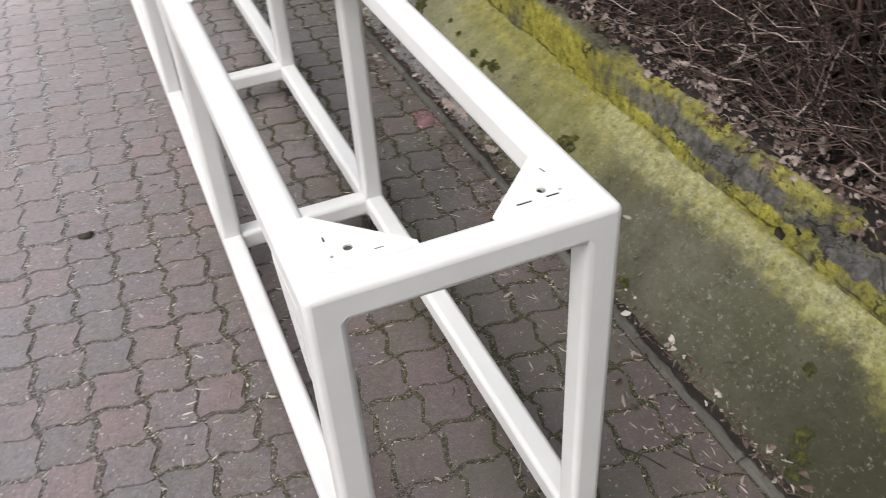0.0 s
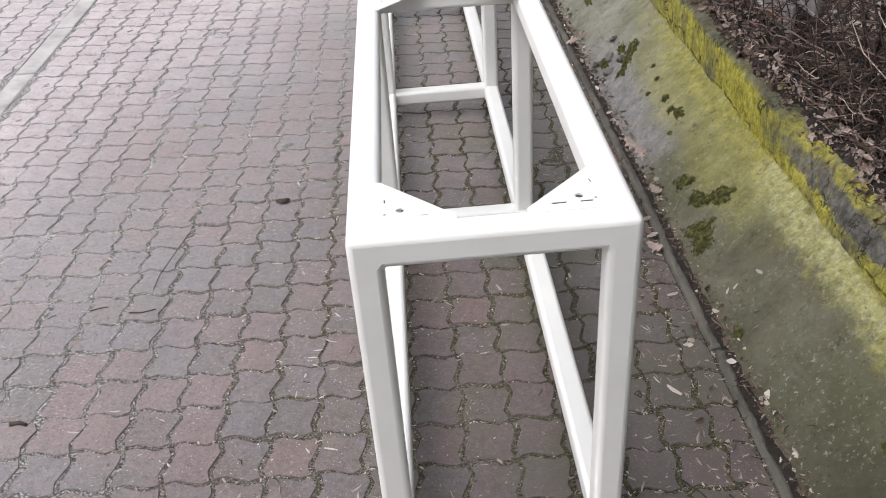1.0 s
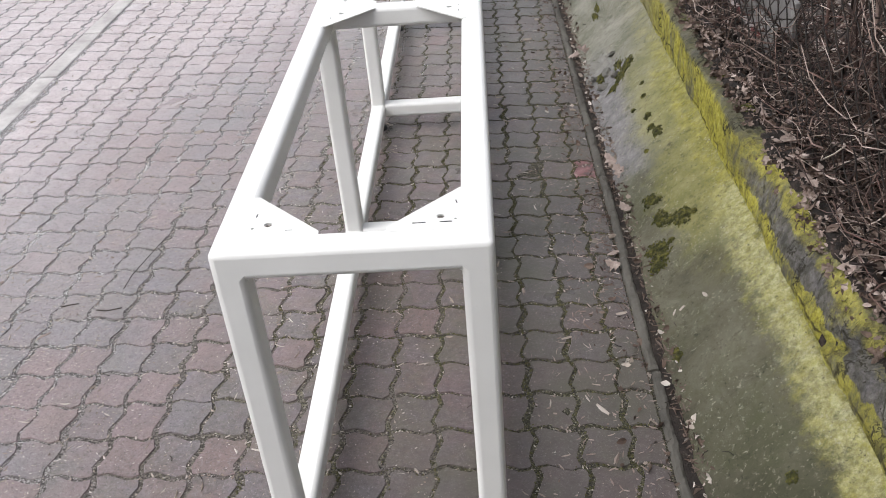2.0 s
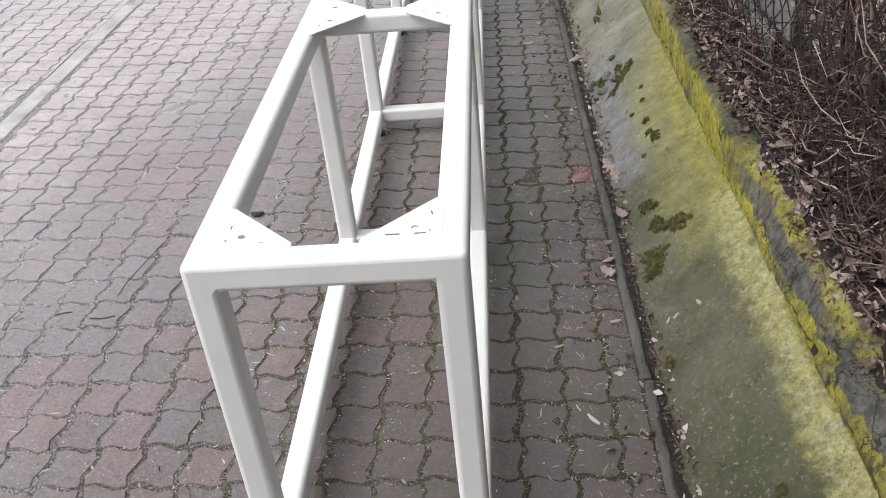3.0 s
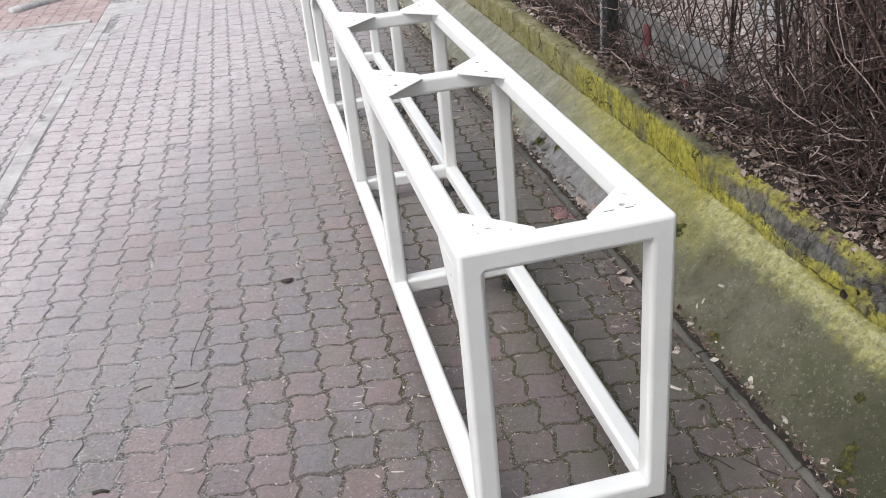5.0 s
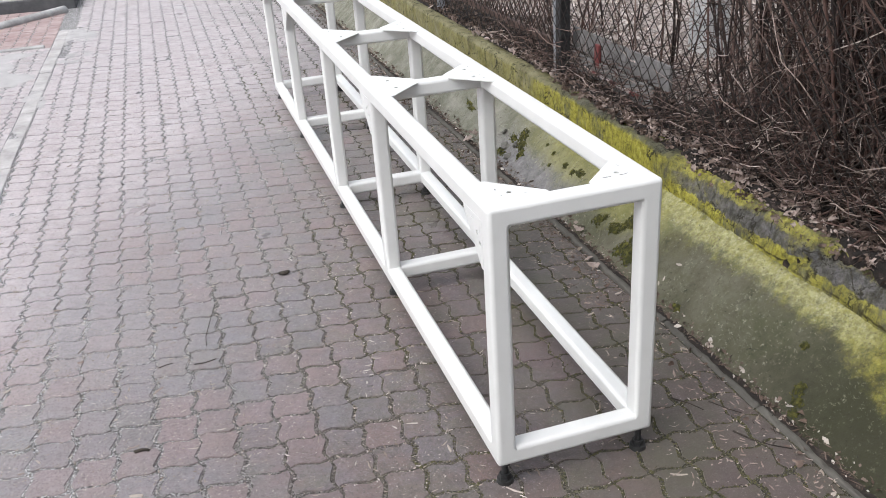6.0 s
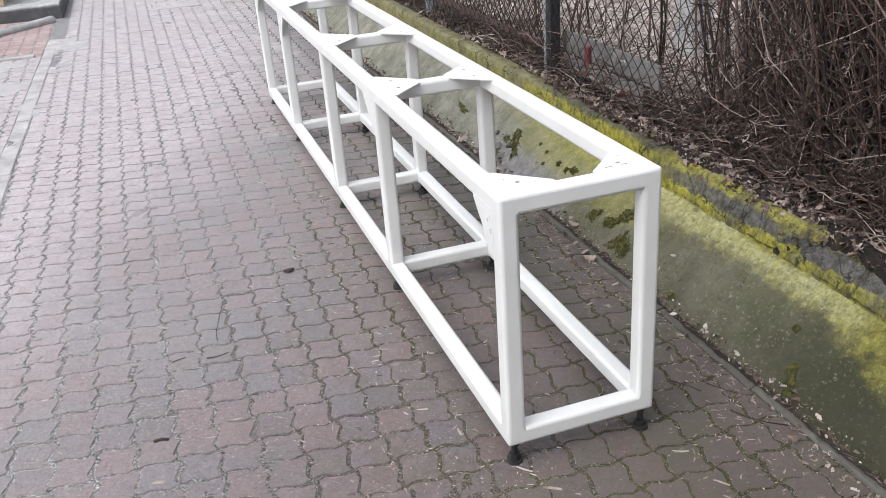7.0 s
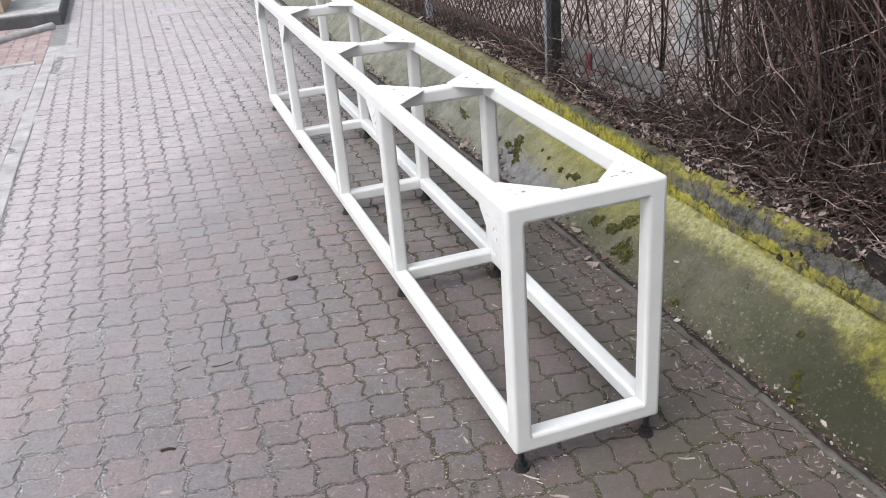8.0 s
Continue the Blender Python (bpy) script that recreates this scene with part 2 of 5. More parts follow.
def make_plinth():
    n = Nodes("plinth_lichen", 0.9)
    n.bsdf.inputs["Specular IOR Level"].default_value = 0.25
    y, z = n.axis(1), n.axis(2)
    wob = n.maths("SUBTRACT", n.noise(13, 6, 0.75), 0.5)
    c = n.ramp(n.noise(11, 7, 0.72), [(0.3, (0.030, 0.030, 0.026)), (0.5, (0.066, 0.064, 0.056)), (0.72, (0.125, 0.120, 0.110))])
    c = n.mix(n.span(y, 1.8, 2.5), c, n.ramp(n.noise(9, 7, 0.75), [(0.32, (0.080, 0.072, 0.040)), (0.5, (0.175, 0.160, 0.090)), (0.7, (0.27, 0.25, 0.165))]))
    far = n.maths("MULTIPLY", n.span(y, 2.9, 1.8), n.maths("ADD", n.maths("MULTIPLY", n.span(y, 0.0, 0.5), 0.35), 0.65))
    crown = n.span(n.maths("ADD", z, n.maths("MULTIPLY", wob, 0.05)), 0.358, 0.338)
    lich = n.ramp(n.noise(5.0, 7, 0.76, n.stretch(1, 1, 0.5)), [(0.37, 0.0), (0.52, 0.95)])
    col = n.ramp(n.noise(30, 7, 0.8), [(0.33, (0.090, 0.078, 0.014)), (0.43, (0.215, 0.192, 0.026)), (0.55, (0.355, 0.325, 0.050)), (0.70, (0.48, 0.45, 0.145))])
    amount = n.maths("MULTIPLY", n.maths("ADD", n.maths("MULTIPLY", far, 0.70), 0.28), n.maths("ADD", n.maths("MULTIPLY", crown, 0.88), 0.12))
    bare = n.maths("MULTIPLY", n.span(y, 1.25, 0.95), n.span(n.maths("ADD", z, n.maths("MULTIPLY", wob, 0.06)), 0.262, 0.290))
    amount = n.maths("MULTIPLY", amount, n.maths("SUBTRACT", 1.0, n.maths("MULTIPLY", bare, 0.30)))
    c = n.mix(n.maths("MULTIPLY", lich, amount), c, col)
    # bare grey mortar where the near stretch has crumbled, in patches
    lip = n.maths("ADD", z, n.maths("MULTIPLY", wob, 0.085))
    band = n.maths("MULTIPLY", n.span(lip, 0.256, 0.264), n.span(lip, 0.318, 0.304))
    gone = n.maths("MULTIPLY", n.span(n.maths("ADD", y, n.maths("MULTIPLY", n.maths("SUBTRACT", n.noise(6, 5, 0.7), 0.5), 0.7)), 1.15, 0.85), n.ramp(n.noise(6.5, 6, 0.75), [(0.33, 0.25), (0.44, 1.0)]))
    c = n.mix(n.maths("MULTIPLY", n.maths("MULTIPLY", band, gone), 0.92), c, n.ramp(n.noise(34, 7, 0.8), [(0.32, (0.020, 0.019, 0.020)), (0.5, (0.075, 0.071, 0.074)), (0.7, (0.170, 0.164, 0.168))]))
    c = n.mix(n.ramp(n.noise(17, 7, 0.8, n.stretch(1, 1, 0.35)), [(0.56, 0.0), (0.64, 0.85)]), c, (0.030, 0.027, 0.012))
    c = n.mix(n.ramp(n.noise(70, 5, 0.75), [(0.59, 0.0), (0.68, 0.7)]), c, (0.024, 0.020, 0.010))
    # old cracks and flaked holes
    split = n.voronoi(9, "DISTANCE_TO_EDGE", n.mix(0.12, n.pos, n.noise(14, 4, 0.7), "ADD"))
    c = n.mix(n.maths("MULTIPLY", n.span(split, 0.035, 0.010), n.ramp(n.noise(6, 5, 0.7), [(0.46, 0.0), (0.56, 0.9)])), c, (0.018, 0.016, 0.009))
    c = n.mix(n.ramp(n.noise(38, 6, 0.8), [(0.60, 0.0), (0.66, 0.85)]), c, (0.028, 0.025, 0.014))
    # the crack along the foot of the wall
    crack = n.maths("ADD", z, n.maths("MULTIPLY", n.maths("SUBTRACT", n.noise(9, 5, 0.75), 0.5), 0.022))
    crack = n.maths("MULTIPLY", n.span(crack, 0.221, 0.225), n.span(crack, 0.231, 0.227))
    c = n.mix(n.maths("MULTIPLY", crack, n.ramp(n.noise(8, 5, 0.7), [(0.44, 0.0), (0.56, 0.85)])), c, (0.035, 0.028, 0.008))
    n.bump(n.mix(0.5, n.noise(24, 7, 0.78), n.noise(110, 5)), 1.0, 0.014)
    return n.done(c)


def make_plain(name, stops, scale=18, rough=0.85, metal=0.0, bump=0.3, dist=0.002, island=0.0):
    n = Nodes(name, rough, metal)
    c = n.ramp(n.noise(scale, 5, 0.65), stops)
    if island:
        c = n.mix(n.ramp(n.geo.outputs["Random Per Island"], [(0.35, 0.0), (1.0, island)]), c, stops[-1][1])
    n.bump(n.noise(scale * 9, 3), bump, dist)
    return n.done(c)


PAINT = make_paint()
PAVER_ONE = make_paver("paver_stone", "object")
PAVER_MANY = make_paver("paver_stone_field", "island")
JOINT = make_joint()
APRON = make_apron()
PLINTH = make_plinth()
EDGING = make_concrete("edging_concrete", (0.046, 0.042, 0.036), (0.112, 0.104, 0.090))
STONE = make_concrete("broken_stone", (0.07, 0.066, 0.058), (0.17, 0.16, 0.145))
PALE_CONCRETE = make_concrete("pale_concrete", (0.24, 0.237, 0.232), (0.52, 0.51, 0.505))
SOIL = make_plain("dark_soil", [(0.3, (0.012, 0.009, 0.008)), (0.55, (0.036, 0.027, 0.022)), (0.75, (0.09, 0.07, 0.058))], 30, 0.95, bump=0.9, dist=0.01)


def make_stem(name, stops):
    n = Nodes(name, 0.7)
    c = n.ramp(n.geo.outputs["Random Per Island"], stops)
    c = n.mix(n.ramp(n.noise(60, 4, 0.7), [(0.4, 0.0), (0.65, 0.5)]), c, (0.024, 0.014, 0.010))
    n.bump(n.noise(300, 3), 0.4, 0.002)
    return n.done(c)


STEM = make_stem("bare_twigs", [(0.0, (0.010, 0.005, 0.005)), (0.34, (0.045, 0.024, 0.020)), (0.58, (0.150, 0.086, 0.070)), (0.85, (0.25, 0.185, 0.158)), (1.0, (0.55, 0.46, 0.41))])
MAIN_STEM = make_stem("bare_stems", [(0.0, (0.008, 0.004, 0.004)), (0.40, (0.044, 0.022, 0.017)), (0.72, (0.130, 0.074, 0.060)), (1.0, (0.26, 0.190, 0.165))])


def make_mould():
    """Dark soil, deepened to near-black for the shade under the hedge, turning into trodden pale leaf crumbs on the
    open ground behind.
    """
    n = Nodes("leaf_mould", 0.95)
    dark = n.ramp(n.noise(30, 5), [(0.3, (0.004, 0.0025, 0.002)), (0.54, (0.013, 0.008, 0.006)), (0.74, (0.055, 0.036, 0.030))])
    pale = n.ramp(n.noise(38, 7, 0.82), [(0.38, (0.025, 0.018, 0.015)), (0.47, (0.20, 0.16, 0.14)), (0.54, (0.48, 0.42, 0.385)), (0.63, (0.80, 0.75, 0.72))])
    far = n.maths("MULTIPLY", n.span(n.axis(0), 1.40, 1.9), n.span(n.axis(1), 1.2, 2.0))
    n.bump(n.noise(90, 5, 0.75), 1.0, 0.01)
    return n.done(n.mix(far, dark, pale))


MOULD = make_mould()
PALE_LEAF = make_plain("pale_dead_leaves", [(0.3, (0.30, 0.235, 0.20)), (0.6, (0.48, 0.41, 0.37)), (0.8, (0.68, 0.62, 0.58))], 7, 0.8, island=0.75)
NEAR_LEAF = make_plain("bleached_leaves", [(0.3, (0.14, 0.100, 0.082)), (0.55, (0.27, 0.210, 0.185)), (0.8, (0.48, 0.41, 0.375))], 45, 0.8, bump=0.7, island=0.5)
GRIT = make_plain("joint_grit", [(0.3, (0.030, 0.027, 0.024)), (0.55, (0.10, 0.09, 0.082)), (0.8, (0.34, 0.325, 0.31))], 40, 0.9, island=0.38)
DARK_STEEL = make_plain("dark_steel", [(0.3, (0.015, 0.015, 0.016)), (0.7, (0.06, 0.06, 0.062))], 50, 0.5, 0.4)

LEAF = make_plain("dead_leaves", [(0.3, (0.045, 0.026, 0.019)), (0.6, (0.10, 0.066, 0.050)), (0.8, (0.30, 0.235, 0.20))], 40, 0.8, bump=0.6, island=0.42)
MOSS = make_plain("moss", [(0.3, (0.018, 0.020, 0.004)), (0.5, (0.066, 0.066, 0.010)), (0.72, (0.20, 0.185, 0.028))], 60, 0.95, bump=1.0, dist=0.01)
WIRE = make_plain("rusty_wire", [(0.3, (0.012, 0.010, 0.009)), (0.7, (0.035, 0.025, 0.021))], 40, 0.7, 0.0)
RUST = make_plain("rusty_iron", [(0.3, (0.035, 0.022, 0.018)), (0.55, (0.085, 0.052, 0.042)), (0.8, (0.14, 0.10, 0.085))], 14, 0.75, 0.2)
ZINC = make_plain("grey_steel", [(0.3, (0.20, 0.21, 0.23)), (0.7, (0.42, 0.43, 0.46))], 12, 0.5, 0.4)
BLACK = make_plain("black_rubber", [(0.3, (0.010, 0.010, 0.010)), (0.7, (0.030, 0.030, 0.030))], 30, 0.5)
BARK = make_plain("dark_bark", [(0.3, (0.014, 0.012, 0.010)), (0.7, (0.060, 0.048, 0.036))], 60, 0.9)
CHIP = make_plain("pale_litter", [(0.3, (0.16, 0.12, 0.09)), (0.55, (0.32, 0.27, 0.23)), (0.8, (0.62, 0.58, 0.54))], 5, 0.85, island=0.75)


# ---- geometry helpers ----
def part(name, bm, material, parent=None, label="", smooth=False):
    me = bpy.data.meshes.new(name)
    bm.to_mesh(me)
    bm.free()
    me.materials.append(material)
    if smooth:
        me.polygons.foreach_set("use_smooth", [True] * len(me.polygons))
    ob = new(name, me)
    ob.parent = parent
    if label:
        tagged(ob, label)
    return ob


def raw(name, verts, faces, material, parent=None, smooth=False):
    me = bpy.data.meshes.new(name)
    me.from_pydata([tuple(v) for v in verts], [], [tuple(f) for f in faces])
    me.materials.append(material)
    if smooth:
        me.polygons.foreach_set("use_smooth", [True] * len(me.polygons))
    ob = new(name, me)
    ob.parent = parent
    return ob


def box(x0, x1, y0, y1, z0, z1, bevel=0.0, segs=2):
    bm = bmesh.new()
    m = Matrix.Translation(((x0 + x1) / 2, (y0 + y1) / 2, (z0 + z1) / 2)) @ Matrix.Diagonal((x1 - x0, y1 - y0, z1 - z0, 1))
    bmesh.ops.create_cube(bm, size=1.0, matrix=m)
    if bevel:
        bmesh.ops.bevel(bm, geom=bm.edges[:], offset=bevel, segments=segs, profile=0.5, affect="EDGES")
    return bm


def tubes(name, paths, material, parent=None, sides=4):
    """Many thin tubes in one mesh; a path is a list of (point, radius)."""
    verts, faces = [], []
    for path in paths:
        pts = [Vector(p) for p, r in path]
        first = len(verts)
        for i, (p, r) in enumerate(path):
            d = (pts[min(i + 1, len(pts) - 1)] - pts[max(i - 1, 0)]).normalized()
            a = d.orthogonal().normalized()
            b = d.cross(a)
            for k in range(sides):
                w = 2 * math.pi * k / sides
                verts.append(pts[i] + r * (math.cos(w) * a + math.sin(w) * b))
        for i in range(len(path) - 1):
            for k in range(sides):
                j = first + i * sides
                faces.append((j + k, j + (k + 1) % sides, j + sides + (k + 1) % sides, j + sides + k))
        faces.append(tuple(first + k for k in reversed(range(sides))))
        faces.append(tuple(first + (len(path) - 1) * sides + k for k in range(sides)))
    return raw(name, verts, faces, material, parent, smooth=True)


def sheet(name, xs, ys, height, material, parent=None, smooth=True):
    """A grid over xs and ys; height(x, y) gives a point."""
    verts = [height(x, y) for y in ys for x in xs]
    n = len(xs)
    faces = [(j * n + i, j * n + i + 1, (j + 1) * n + i + 1, (j + 1) * n + i) for j in range(len(ys) - 1) for i in range(n - 1)]
    return raw(name, verts, faces, material, parent, smooth)


def steps(a, b, n):
    return [a + (b - a) * i / n for i in range(n + 1)]


FALL = 0.02          # the yard falls towards the wall


def yard(x):
    return -FALL * max(x, -3.0)


# ---- the ground ----
def ground_profile(x):
    if x < 0.82:
        return yard(x) - 0.06
    if x < 1.16:
        return -0.08
    return 0.30


tagged(sheet("ground", [-600, -60, -6, -3, 0.81, 0.82, 1.159, 1.161, 6, 60, 600], [-600, -60, -3, 0, 3, 6, 12, 60, 600],
             lambda x, y: (x, y, ground_profile(x)), SOIL), "dark damp soil under the paved yard and behind the wall", "ground", kind="structure")

# ---- the paved yard ----
PX, PY, X0, Y0 = 0.1100, 0.1165, 0.606, 0.735     # pitch of the stones and one joint's place


def paver_outline(gap, wear):
    """The wavy outline of one stone, shrunk by gap on all sides and worn along its edges."""
    a, b = 0.0085, 0.0095
    pts = [(0, 0), (0.27 * PX, a), (0.73 * PX, -a), (PX, 0), (PX - b, 0.27 * PY), (PX + b, 0.73 * PY),
           (PX, PY), (0.73 * PX, PY - a), (0.27 * PX, PY + a), (0, PY), (b, 0.73 * PY), (-b, 0.27 * PY)]
    ring = []
    for p, q in zip(pts, pts[1:] + pts[:1]):
        ring += [Vector(p), (Vector(p) + Vector(q)) / 2]
    out = []
    for i in range(24):
        p, q, r = ring[i - 1], ring[i], ring[(i + 1) % 24]
        n1, n2 = Vector((-(q - p).y, (q - p).x)).normalized(), Vector((-(r - q).y, (r - q).x)).normalized()
        n = (n1 + n2).normalized()
        wide = 1.0 + 0.12 * (abs(n.x) - abs(n.y))     # the joints along are wider
        out.append(q + n * (gap * wide + wear[i]) / max(0.6, n.dot(n1)))
    return out


wear_rng = random.Random(21)
SHAPES = []
for _ in range(8):
    w = [wear_rng.uniform(-0.0014, 0.0024) + (wear_rng.uniform(0.001, 0.005) if i % 6 == 0 else 0.0) for i in range(24)]
    w = [(w[i - 1] + 2 * w[i] + w[(i + 1) % 24]) / 4 for i in range(24)]
    e = [v + wear_rng.uniform(-0.0020, 0.0020) for v in w]
    SHAPES.append((paver_outline(0.0054, e), paver_outline(0.0030, w)))
MID = Vector((PX / 2, PY / 2))


def paver_mesh(shape=0, dx=0.0, dy=0.0, dz=0.0, tx=0.0, ty=0.0, turn=0.0):
    """Vertices and faces of one stone, centred on the origin before it is moved."""
    verts = []
    c, s = math.cos(turn), math.sin(turn)
    top, rim = SHAPES[shape]
    for ring, z in ((top, 0.0), (rim, -0.0075)):
        for p in ring:
            x, y = p.x - MID.x, p.y - MID.y
            px, py = x * c - y * s, x * s + y * c
            verts.append((px + dx, py + dy, z + dz + tx * px + ty * py))
    faces = [tuple(range(24))]
    for k in range(24):
        n = (k + 1) % 24
        faces.append((k, 24 + k, 24 + n, n))
    return verts, faces


def dent(x, y):
    """The worn yard is not quite flat."""
    return 0.006 * noise.noise(Vector((x * 0.9, y * 0.9, 3.0))) + 0.003 * noise.noise(Vector((x * 3.1, y * 3.1, 8.0)))


def dent_slope(x, y):
    return (dent(x + 0.03, y) - dent(x - 0.03, y)) / 0.06, (dent(x, y + 0.03) - dent(x, y - 0.03)) / 0.06


def stone_jitter(rng):
    return (rng.gauss(0, 0.0020), rng.gauss(0, 0.0020), rng.uniform(-0.0012, 0.0016),
            rng.uniform(-0.007, 0.007), rng.uniform(-0.007, 0.007), rng.uniform(-0.03, 0.03) + rng.choice((0.0, math.pi)))


def joint_bed(name, x0, x1, y0, y1, label, lift=0.0):
    ob = sheet(name, steps(x0, x1, int((x1 - x0) / 0.02) + 1), steps(y0, 3.6, int((3.6 - y0) / 0.02)) + steps(3.66, y1, 150),
               lambda x, y: (x, y, yard(x) + dent(x, y) - 0.0021 + lift + 0.0016 * noise.noise(Vector((x * 4.2, y * 4.2, 31))) + 0.0014 * noise.noise(Vector((x * 37, y * 37, 13)))), JOINT)
    return tagged(ob, label, "paving", kind="structure")


def strip_x(y):
    """The middle of the concrete strip, which runs a little askew."""
    return -1.535 + 0.019 * (y - 3.4)


paving = joint_bed("pavement", -1.72, 0.80, -4.0, 13.0, "grey and reddish wavy concrete pavers with mossy gritty joints")
rng = random.Random(4)
protos = []
for k in range(len(SHAPES)):
    me = bpy.data.meshes.new("paver")
    me.from_pydata(paver_mesh(k)[0], [], paver_mesh(k)[1])
    me.materials.append(PAVER_ONE)
    protos.append(me)
near_cells = []
verts, faces = [], []
for i in range(-22, 3):
    for j in range(-41, 105):
        cx, cy = X0 + (i + 0.5) * PX, Y0 + (j + 0.5) * PY
        if cx < strip_x(cy) + 0.06 or cx > 0.80 or cy < -3.95 or cy > 12.9:
            continue
        jx, jy, jz, tx, ty, turn = stone_jitter(rng)
        z = yard(cx) + dent(cx, cy)
        gx, gy = dent_slope(cx, cy)
        tx, ty = tx + gx, ty + gy
        if -0.92 < cx < 0.72 and 0.05 < cy < 2.30 and cx + 0.93 > 0.0 and len(near_cells) < 300:
            near_cells.append((cx + jx, cy + jy, z + jz, tx, ty, turn))
            continue
        v, f = paver_mesh(rng.randrange(8), cx + jx, cy + jy, z + jz, tx - FALL, ty, turn)
        if i == 1 and abs(cy - 1.62) < PY / 2:
            red_cell = [(min(p[0], 0.787), p[1], p[2]) for p in v], f
            continue
        if cx > 0.68:   # the last column is cut along the edging
            v = [(min(p[0], 0.787), p[1], p[2]) for p in v]
        if cx < strip_x(cy) + 0.18:  # and the first along the concrete strip
            v = [(max(p[0], strip_x(p[1]) + 0.052), p[1], p[2]) for p in v]
        k = len(verts)
        verts += v
        faces += [tuple(q + k for q in g) for g in f]
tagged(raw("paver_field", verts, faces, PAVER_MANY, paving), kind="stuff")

# the strip of concrete channel stones and the paving on its far side
side_paving = joint_bed("pavement_side", -4.6, -1.724, -4.0, 13.0, "worn pale and reddish wavy pavers beyond a concrete strip")
RED_SIDE = make_plain("reddish_pavers", [(0.3, (0.25, 0.165, 0.155)), (0.55, (0.36, 0.262, 0.252)), (0.8, (0.48, 0.40, 0.39))], 9, 0.55, island=0.35)
near_side, far_side = ([], []), ([], [])
for i in range(-50, -18):
    for j in range(-40, 105):
        cx, cy = X0 + (i + 0.5) * PX - 0.03, Y0 + (j + 0.5) * PY
        if cx < -4.5 or cx > strip_x(cy) - 0.02:
            continue
        jx, jy, jz, tx, ty, turn = stone_jitter(rng)
        gx, gy = dent_slope(cx, cy)
        tx, ty = tx + gx, ty + gy
        v, f = paver_mesh(rng.randrange(8), cx + jx, cy + jy, yard(cx) + dent(cx, cy) + jz * 0.7, tx - FALL, ty, turn)
        if cx > strip_x(cy) - 0.14:
            v = [(min(p[0], strip_x(p[1]) - 0.052), p[1], p[2]) for p in v]
        verts, faces = near_side if cy < 6.35 else far_side
        k = len(verts)
        verts += v
        faces += [tuple(q + k for q in g) for g in f]
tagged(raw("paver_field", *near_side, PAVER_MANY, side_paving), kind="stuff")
tagged(raw("paver_field", *far_side, RED_SIDE, side_paving), kind="stuff")

STRIP = make_concrete("worn_strip_concrete", (0.27, 0.250, 0.246), (0.52, 0.498, 0.490))
channel = tagged(new("channel_strip"), "pale worn concrete strip let into the paving", "kerb", kind="structure")
for k in range(20):
    y = -3.95 + k * 0.55
    bm = box(-0.046, 0.046, 0.004, 0.546, -0.05, 0.0025 + rng.uniform(-0.002, 0.002), 0.008)
    bmesh.ops.transform(bm, verts=bm.verts[:], matrix=Matrix.Translation((strip_x(y) + rng.uniform(-0.003, 0.003), y, yard(strip_x(y)) + dent(strip_x(y), y + 0.27))) @ Matrix.Rotation(-0.019, 4, "Z"))
    part("channel_stone", bm, STRIP, channel)

CEMENT = make_concrete("spilt_cement", (0.33, 0.312, 0.312), (0.48, 0.462, 0.46))


def smear(x0, x1, y0, y1, keep, seed, label):
    """Old cement trodden over the stones, with ragged edges and holes."""
    nx, ny = int((x1 - x0) / 0.014), int((y1 - y0) / 0.02)
    verts = [(x, y, yard(x) + dent(x, y) + 0.0016) for y in steps(y0, y1, ny) for x in steps(x0, x1, nx)]
    faces = []
    for b in range(ny):
        for a in range(nx):
            u, v = (a + 0.5) / nx, (b + 0.5) / ny
            edge = min(u, 1 - u, v, 1 - v) * 3.0
            if min(edge, 0.6) + 0.9 * noise.noise(Vector((u * (x1 - x0) * 2.6, v * (y1 - y0) * 2.6, seed))) + 0.5 * noise.noise(Vector((u * (x1 - x0) * 9, v * (y1 - y0) * 9, seed))) + 0.4 * noise.noise(Vector((u * (x1 - x0) * 26, v * (y1 - y0) * 26, seed))) > keep:
                q = b * (nx + 1) + a
                faces.append((q, q + 1, q + nx + 2, q + nx + 1))
    return tagged(raw("cement_smear", verts, faces, CEMENT, None, True), label, "cement", kind="structure")


smear(-3.4, -1.56, 4.85, 6.22, 0.22, 3.0, "pale old cement spilt over the side paving")
smear(-1.50, -1.16, 5.3, 7.1, 0.42, 8.0, "thin smear of pale cement along the strip")
smear(-1.62, -1.40, 4.2, 5.6, 0.50, 14.0, "white splashes of cement on the concrete strip")

